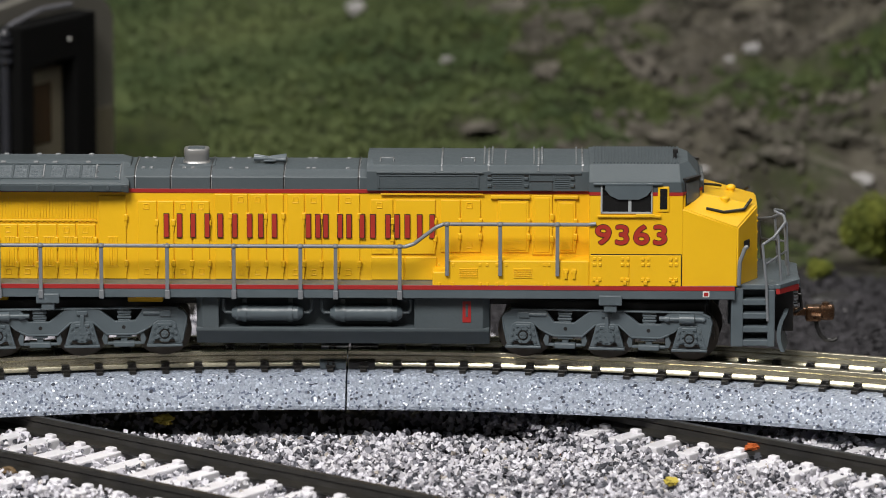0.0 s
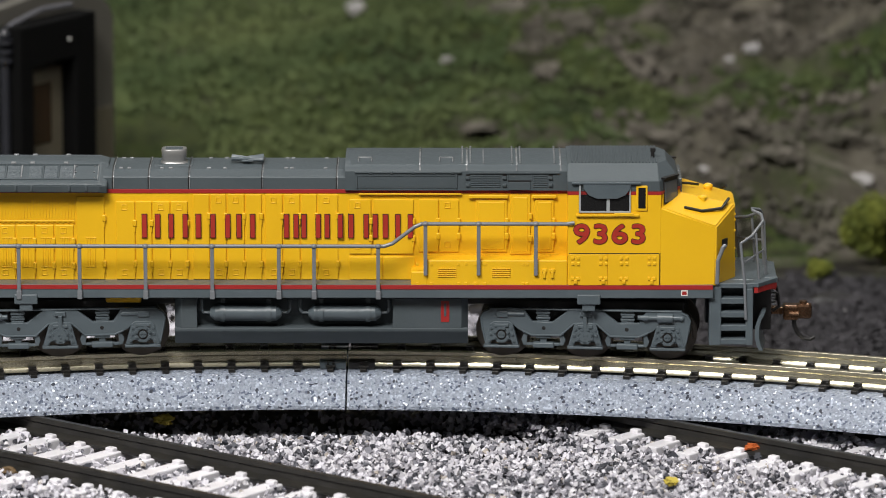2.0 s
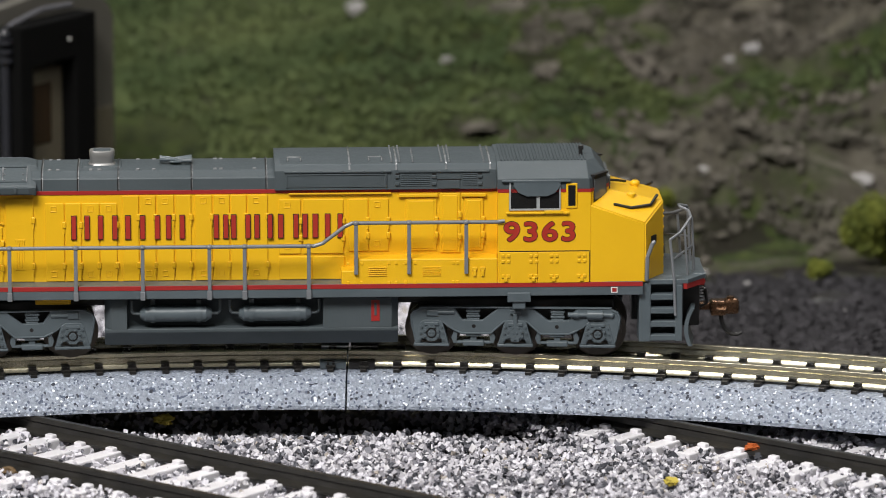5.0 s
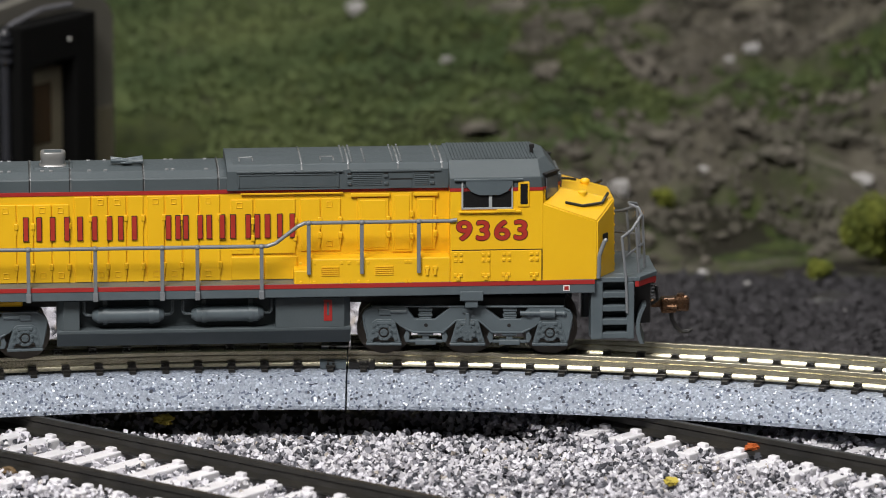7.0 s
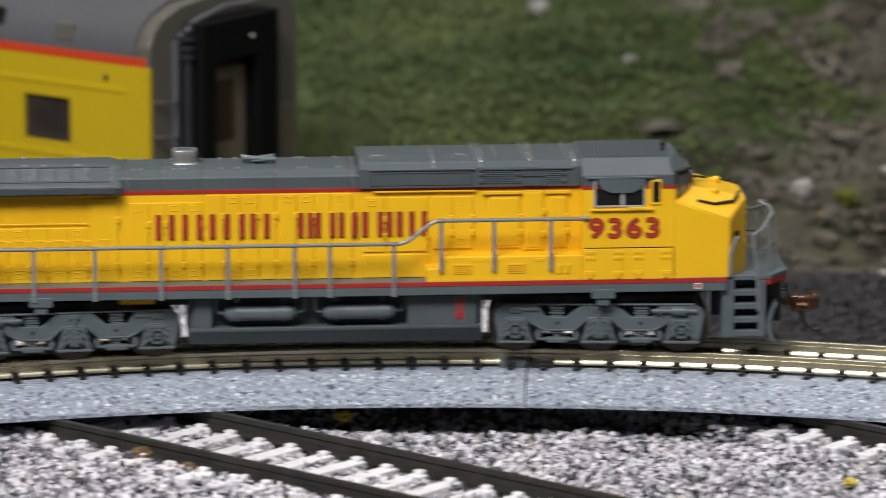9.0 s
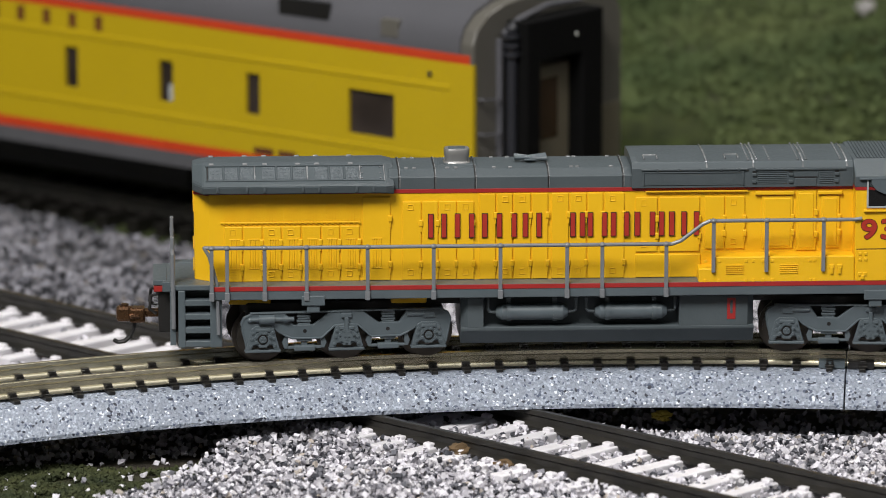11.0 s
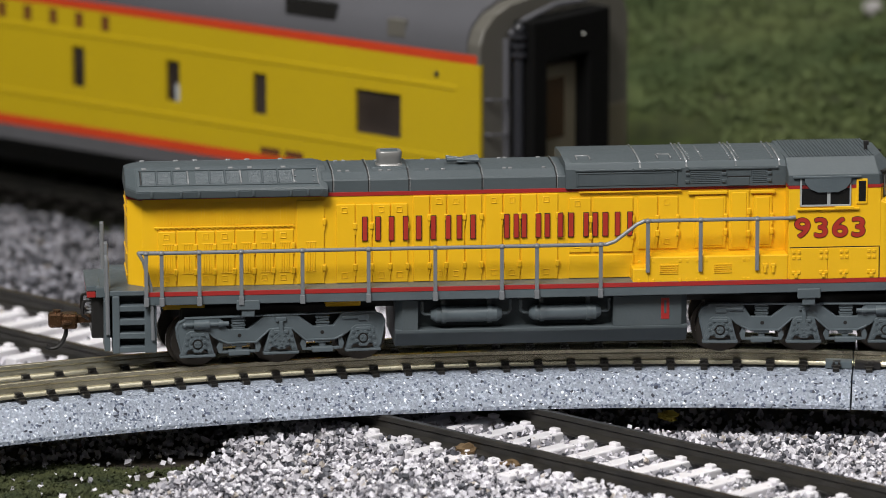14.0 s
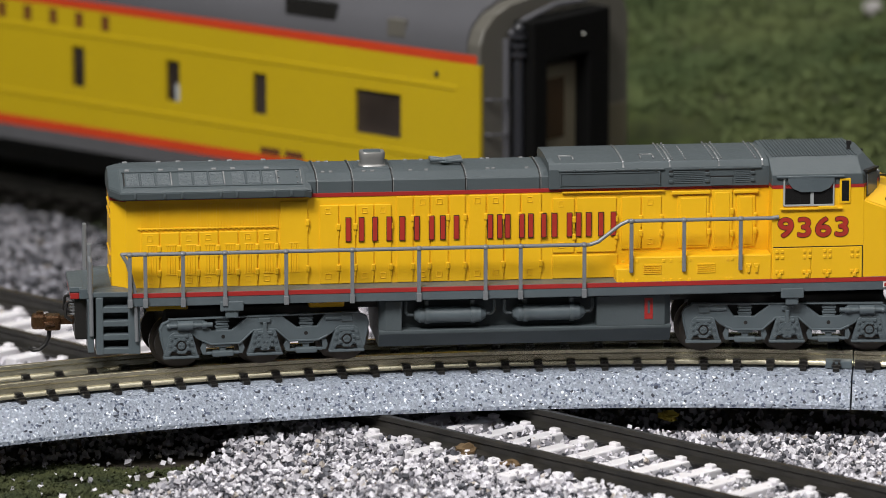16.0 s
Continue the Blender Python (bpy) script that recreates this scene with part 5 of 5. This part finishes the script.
            piece("top_clamp", clamp_mesh, rd, x, q.y, q.z)
        for x in (-53.6, -49.6, -47.2, -42.0, -39.8, -34.7, -32.4):
            part("hinge", solid(slab, s, x, x + 0.4, 8.2, 0.3, 23.7, 24.6, 0.1), GREY, rd)
    for s in (-1, 1):
        hood_doors(loco, s)
    # side boxes below the walkway railing
    for s in (-1, 1):
        bm = bmesh.new()
        box(bm, 14.2, 33.5, *sorted((s * 6.0, s * 9.35)), 10.75, 14.4, 0.2)
        box(bm, 12.1, 14.4, *sorted((s * 6.0, s * 9.35)), 10.75, 12.8, 0.2)
        bx = part("battery_box", bm, YELLOW, loco, "yellow equipment box on the walkway")
        for x in (15.8, 23.2):
            bm = bmesh.new()
            for k in range(5):
                slab(bm, s, x, x + 2.5, 9.3, 0.16, 12.0 + k * 0.28, 12.15 + k * 0.28, 0.03)
            part("louvre", bm, YELLOW, bx)
        bm = bmesh.new()
        for x in (13.0, 14.9, 18.6, 19.6, 20.9, 22.2, 27.4, 28.0):
            for z in (11.1, 13.8):
                slab(bm, s, x - 0.2, x + 0.2, 9.3, 0.14, z - 0.2, z + 0.2, 0.05)
        for x in (30.3, 31.4):
            slab(bm, s, x - 0.35, x + 0.35, 9.3, 0.25, 12.7, 13.2, 0.08)
            slab(bm, s, x - 0.2, x + 0.2, 9.3, 0.3, 11.9, 12.8, 0.08)
        part("box_latch", bm, YELLOW, bx)
    # cab
    bm = solid(box, 33.5, 46.2, -9.35, 9.35, 10.75, 23.55, 0.08)
    cab = part("cab", bm, YELLOW, loco, "yellow wide-nosed cab")
    part("windscreen_base", solid(hull, mirrored([(46.1, 9.3, 20.9), (46.1, 9.3, 23.55), (48.9, 5.4, 20.9), (48.9, 5.4, 23.55)])), YELLOW, cab)
    part("red_line", solid(hull, mirrored([(33.45, 9.4, 23.5), (33.45, 9.4, 23.95), (46.2, 9.4, 23.5), (46.2, 9.4, 23.95), (48.95, 5.45, 23.5), (48.95, 5.45, 23.95)])), RED, loco)
    uppts = mirrored([(33.4, 9.4, 23.9), (33.4, 9.4, 25.4), (46.1, 9.4, 23.9), (45.9, 9.4, 25.4), (48.9, 5.4, 23.9), (48.5, 5.2, 25.4), (33.4, 6.1, 27.25), (45.7, 6.1, 27.25), (47.0, 3.6, 27.2)])
    part("cab_roof", solid(hull, uppts, 0.1), GREY, loco, "grey cab roof with angled sides")
    bm = bmesh.new()
    for k in range(26):
        x = 34.0 + k * 0.46
        box(bm, x, x + 0.22, -5.9, 5.9, 27.1, 27.42, 0.04)
    part("roof_rib", bm, GREY, loco, "fine ribs across the cab roof")
    sill_rivet = {s: mesh_of("sill_rivet", solid(slab, s, -0.12, 0.12, 0, 0.14, -0.12, 0.12, 0.05), YELLOW) for s in (-1, 1)}
    for s in (-1, 1):
        bm = bmesh.new()
        slab(bm, s, 35.15, 41.9, 9.2, 0.2, 21.2, 24.9, 0.05)
        part("side_window", bm, GLASS, cab, "dark cab side window")
        bm = bmesh.new()
        for x0, x1, z0, z1 in ((35.0, 42.05, 21.0, 21.25), (35.0, 35.25, 21.0, 24.9), (41.85, 42.05, 21.0, 24.9), (38.75, 39.2, 21.2, 24.6)):
            slab(bm, s, x0, x1, 9.3, 0.22, z0, z1, 0.03)
        part("window_frame", bm, WINFRAME, cab, "pale window frame")
        bm = bmesh.new()
        slab(bm, s, 42.75, 44.35, 9.2, 0.3, 21.2, 24.8, 0.15)
        part("window_surround", bm, YELLOW, cab)
        part("quarter_window", solid(slab, s, 43.05, 44.1, 9.3, 0.25, 21.6, 24.5, 0.1), GLASS, cab)
        part("drip_rail", solid(slab, s, 34.6, 43.2, 9.3, 0.4, 20.5, 20.8, 0.06), YELLOW, cab)
        part("arm_rest", solid(slab, s, 39.8, 42.4, 9.3, 0.5, 20.6, 21.0, 0.08), YELLOW, cab)
        bm = bmesh.new()
        ya, yb = sorted((s * 9.5, s * 9.75))
        prism(bm, [(35.6, 25.1), (42.0, 25.1), (42.0, 24.4), (41.3, 23.5), (40.2, 23.0), (37.4, 23.0), (36.3, 23.5), (35.6, 24.4)], "y", ya, yb, 0.05)
        box(bm, 34.0, 43.4, *sorted((s * 9.2, s * 9.8)), 25.0, 25.25, 0.05)
        part("sun_visor", bm, FRAMEGREY, cab, "grey window awning")
        # lower cab panel with hinges and locks
        bm = bmesh.new()
        slab(bm, s, 33.7, 38.9, 9.25, 0.25, 10.9, 15.2, 0.06)
        slab(bm, s, 38.95, 46.0, 9.25, 0.25, 10.9, 15.2, 0.06)
        door = part("side_panel", bm, YELLOW, cab)
        bolt = mesh_of("panel_bolt", solid(slab, s, -0.22, 0.22, 0.0, 0.24, -0.22, 0.22, 0.08), YELLOW)
        lk = bmesh.new()
        slab(lk, s, -0.6, -0.1, 0, 0.25, 0.0, 0.5, 0.08)
        slab(lk, s, 0.1, 0.6, 0, 0.25, 0.0, 0.5, 0.08)
        slab(lk, s, -0.25, 0.25, 0, 0.3, -0.5, 0.1, 0.08)
        lock = mesh_of("panel_lock", lk, YELLOW)
        # Raised black strips draw the shade of the gaps round the lower panels.
        part("panel_gap_shade", solid(slab, s, 33.7, 46.0, 9.3, 0.09, 15.24, 15.36), BLACK, cab)
        part("panel_gap_shade", solid(slab, s, 46.03, 46.13, 9.3, 0.09, 10.9, 15.36), BLACK, cab)
        for k in range(13):
            piece("sill_rivet", sill_rivet[s], cab, 34.9 + k * 0.66, s * 9.65, 20.66)
        for x in (34.2, 38.0, 40.8, 44.6):
            for dx in (0, 0.75):
                for z in (13.9, 14.7):
                    piece("panel_bolt", bolt, door, x + dx, s * 9.4, z)
            piece("panel_lock", lock, door, x + 0.35, s * 9.4, 11.6)
        part("decal", solid(slab, s, 49.0, 49.9, 9.35, 0.1, 9.4, 10.2), WHITE, loco)
        part("decal_mark", solid(slab, s, 49.15, 49.75, 9.4, 0.09, 9.55, 10.05), RED, loco)
        # angled windscreen pane
        a, c = Vector((46.35, s * 9.05, 0)), Vector((48.7, s * 5.65, 0))
        d = (c - a).normalized()
        nrm = Vector((d.y * -s, d.x * s, 0)).normalized()
        if nrm.x < 0:
            nrm = -nrm
        for nm, in0, z0, z1, off, mt in (("screen_hood", 0.3, 25.5, 25.75, 0.4, BLACK), ("windscreen_sill", 0.05, 21.3, 23.6, 0.06, YELLOW), ("windscreen_frame", 0.35, 22.0, 25.4, 0.12, BLACK), ("windscreen", 0.55, 22.3, 25.1, 0.2, SCREEN)):
            bm = bmesh.new()
            q = [a + d * in0, c - d * in0]
            pts = [(p + nrm * o + Vector((0, 0, z)) + Vector((-0.1 if z > 24 else 0, 0, 0))) for p in q for z in (z0, z1) for o in (-0.3, off)]
            hull(bm, pts)
            part(nm, bm, mt, cab)
    for s in (-1, 1):
        part("windscreen", solid(box, 48.6, 49.15, *sorted((s * 0.5, s * 4.9)), 22.6, 24.9, 0.1), SCREEN, cab)
    # nose
    bm = bmesh.new()
    pts = {k: [bm.verts.new((x, s * y, z)) for s in (-1, 1)] for k, (x, y, z) in dict(
        a=(46.0, 9.36, 10.75), b=(46.0, 9.36, 21.75), c=(53.7, 9.1, 10.75), d=(53.7, 9.1, 19.0), e=(56.6, 4.3, 10.75), f=(56.5, 4.2, 21.15), g=(48.8, 5.5, 23.1)).items()}
    for s in (0, 1):
        for quad in ("acdb", "cefd", "bdfg"):
            bm.faces.new([pts[k][s] for k in quad])
    for pair in ("ef", "fg", "ca", "ec"):
        bm.faces.new((pts[pair[0]][0], pts[pair[0]][1], pts[pair[1]][1], pts[pair[1]][0]))
    bm.faces.new([pts[k][0] for k in "abg"] + [pts[k][1] for k in "gba"])
    bmesh.ops.recalc_face_normals(bm, faces=bm.faces)
    bmesh.ops.bevel(bm, geom=[e for e in bm.edges if e.calc_face_angle(0) > 0.1], offset=0.18, segments=3, affect="EDGES")
    ns = part("nose", bm, YELLOW, loco, "faceted yellow nose")
    bm = bmesh.new()
    path(bm, [(49.4, -8.0, 21.5), (51.8, -7.6, 20.9), (54.6, -6.2, 21.0), (55.6, -4.4, 22.0)], 0.2)
    part("nose_grab_iron", bm, BLACK, ns, "bent black grab iron")
    bm = bmesh.new()
    path(bm, [(49.4, 8.0, 21.5), (51.8, 7.6, 20.9), (54.6, 6.2, 21.0), (55.6, 4.4, 22.0)], 0.2)
    part("nose_grab_iron", bm, BLACK, ns, "bent black grab iron")
    bm = bmesh.new()
    rod(bm, (52.0, -5.2, 21.4), (52.0, -5.2, 22.3), 0.5, 12)
    ball(bm, (52.0, -5.2, 22.3), 0.5, 2, 1.4, 1, 0.7)
    rod(bm, (53.0, 1.6, 21.8), (53.0, 1.6, 22.5), 0.5, 12)
    ball(bm, (53.0, 1.6, 22.5), 0.6, 2, 1.2, 1, 0.8)
    part("sand_filler", bm, YELLOW, ns)
    for s in (-1, 1):
        part("nose_slot", solid(hull, [(54.6 + dx, s * (7.5 - dx * 1.2) + o, z) for dx in (0, 0.8) for o in (-0.25, 0.25) for z in (15.9, 16.9)]), BLACK, ns)
        bm = bmesh.new()
        for z in (12.0, 13.5, 15.0, 17.5, 19.0, 19.8):
            ball(bm, (56.4, s * 4.3, z), 0.25, 1)
        part("nose_rivet", bm, YELLOW, ns)
    part("cable", solid(path, [(49.0, -1.0, 23.5), (50.4, -0.4, 23.3), (51.6, 0.8, 22.9)], 0.18), BLACK, ns)
    bm = bmesh.new()
    rod(bm, (45.2, -2.0, 27.2), (45.2, -2.0, 28.3), 0.25, 8)
    box(bm, 44.9, 45.6, -2.3, -1.7, 28.0, 28.6, 0.08)
    part("antenna", bm, BLACK, loco, "small black roof antenna")
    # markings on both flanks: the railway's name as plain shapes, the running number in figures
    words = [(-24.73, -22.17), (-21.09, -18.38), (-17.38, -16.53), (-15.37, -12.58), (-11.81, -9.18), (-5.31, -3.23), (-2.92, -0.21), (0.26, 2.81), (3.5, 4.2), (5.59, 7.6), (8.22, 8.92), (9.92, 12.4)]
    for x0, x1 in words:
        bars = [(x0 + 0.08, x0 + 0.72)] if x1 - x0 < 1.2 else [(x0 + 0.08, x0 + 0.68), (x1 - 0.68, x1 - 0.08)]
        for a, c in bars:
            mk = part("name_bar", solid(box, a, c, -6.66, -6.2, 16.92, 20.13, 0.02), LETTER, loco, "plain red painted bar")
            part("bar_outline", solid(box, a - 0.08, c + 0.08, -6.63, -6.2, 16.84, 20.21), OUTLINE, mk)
    num = text_mesh("running_number", "9363", 34.4, 43.95, 16.75, 19.35, -9.43, LETTER, loco, 0.0)
    tagged(num, "red running number outlined in black")
    thin = num.data.copy()
    for nm, grow, back in (("fill", 0.10, 0.0), ("number_outline", 0.18, 0.03)):
        rim = bmesh.new()
        for k in range(9):
            dx, dz = (0, 0) if k == 8 else (grow * math.cos(k * math.pi / 4), grow * math.sin(k * math.pi / 4))
            n0 = len(rim.verts)
            rim.from_mesh(thin)
            rim.verts.ensure_lookup_table()
            bmesh.ops.translate(rim, vec=(dx * 0.001, (back + k * 0.0008) * 0.001, dz * 0.001), verts=rim.verts[n0:])
        if nm == "fill":
            rim.to_mesh(num.data)
            rim.free()
        else:
            bmesh.ops.scale(rim, vec=(1000, 1000, 1000), verts=rim.verts)
            part(nm, rim, OUTLINE, num, smooth=False)
    # side railings
    low_posts = (-54.3, -52.2, -47.1, -41.4, -33.1, -24.1, -15.0, -5.9, -1.1, 7.65)
    high_posts = (14.1, 21.35, 29.15)
    for s in (-1, 1):
        bm = bmesh.new()
        path(bm, [(-54.4, s * 9.45, 16.3), (8.4, s * 9.45, 16.3), (9.6, s * 9.45, 16.7), (12.6, s * 9.45, 19.0), (13.6, s * 9.45, 19.45), (33.4, s * 9.45, 19.45), (34.4, s * 9.5, 19.6)], 0.27, 10)
        hr = part("handrail", bm, RAILGREY, loco, "thin grey side handrail")
        for xs, zb, zt in ((low_posts, 8.95, 16.3), (high_posts, 12.3, 19.45)):
            for x in xs:
                bm = bmesh.new()
                box(bm, x - 0.26, x + 0.26, *sorted((s * 9.42, s * 9.78)), zb, zt, 0.06)
                if zb < 10:
                    box(bm, x - 0.34, x + 0.34, *sorted((s * 9.36, s * 9.85)), zb, zb + 1.2, 0.08)
                ball(bm, (x, s * 9.5, zt), 0.46, 2, 1.1, 1, 0.8)
                part("stanchion", bm, RAILGREY, hr)
    for e in (1, -1):
        ladder_and_pilot(loco, e)
    return loco


TRUCK_X = 36.66
loco = locomotive()
front_truck, front_wheels = truck(loco, TRUCK_X, -5.0)
rear_truck, rear_wheels = truck(loco, -TRUCK_X, 5.0)


# ---- what moves: the locomotive creeps backwards along the curve, its wheels turning ----
CREEP = [(0.0, 3.98), (0.8, 3.98), (1.12, 3.86), (1.5, 2.59), (2.0, 0.86), (2.5, -0.82), (3.0, -2.53), (3.5, -4.17), (4.0, -5.72), (4.5, -7.45), (5.0, -9.19), (5.5, -10.93), (6.0, -12.66),
         (6.5, -14.39), (7.0, -16.03), (7.5, -17.68), (8.0, -19.41), (8.5, -21.2), (9.0, -22.97), (9.5, -24.68), (10.0, -26.4), (10.5, -28.14), (11.0, -29.88), (11.5, -31.6),
         (12.0, -33.32), (12.5, -35.04), (13.0, -36.85), (13.5, -38.61), (14.0, -40.35), (14.5, -41.98), (14.75, -42.66), (15.1, -42.73), (16.0, -42.73)]


def loco_pose(s):
    a = s / RAD
    r = math.sqrt(RAD ** 2 - TRUCK_X ** 2)
    return pose((XC + r * math.sin(a)) * 0.001, (-RAD + r * math.cos(a)) * 0.001, RAIL_TOP * 0.001, 0, 0, -math.degrees(a))


def motions():
    walk(loco, [(t, loco_pose(s)) for t, s in CREEP])
    for w, ax in front_wheels + rear_wheels:
        walk(w, [(t, pose(ax * 0.001, 0, 0.0033, 0, math.degrees((s - CREEP[0][1]) / 3.3), 0)) for t, s in CREEP])


motions()
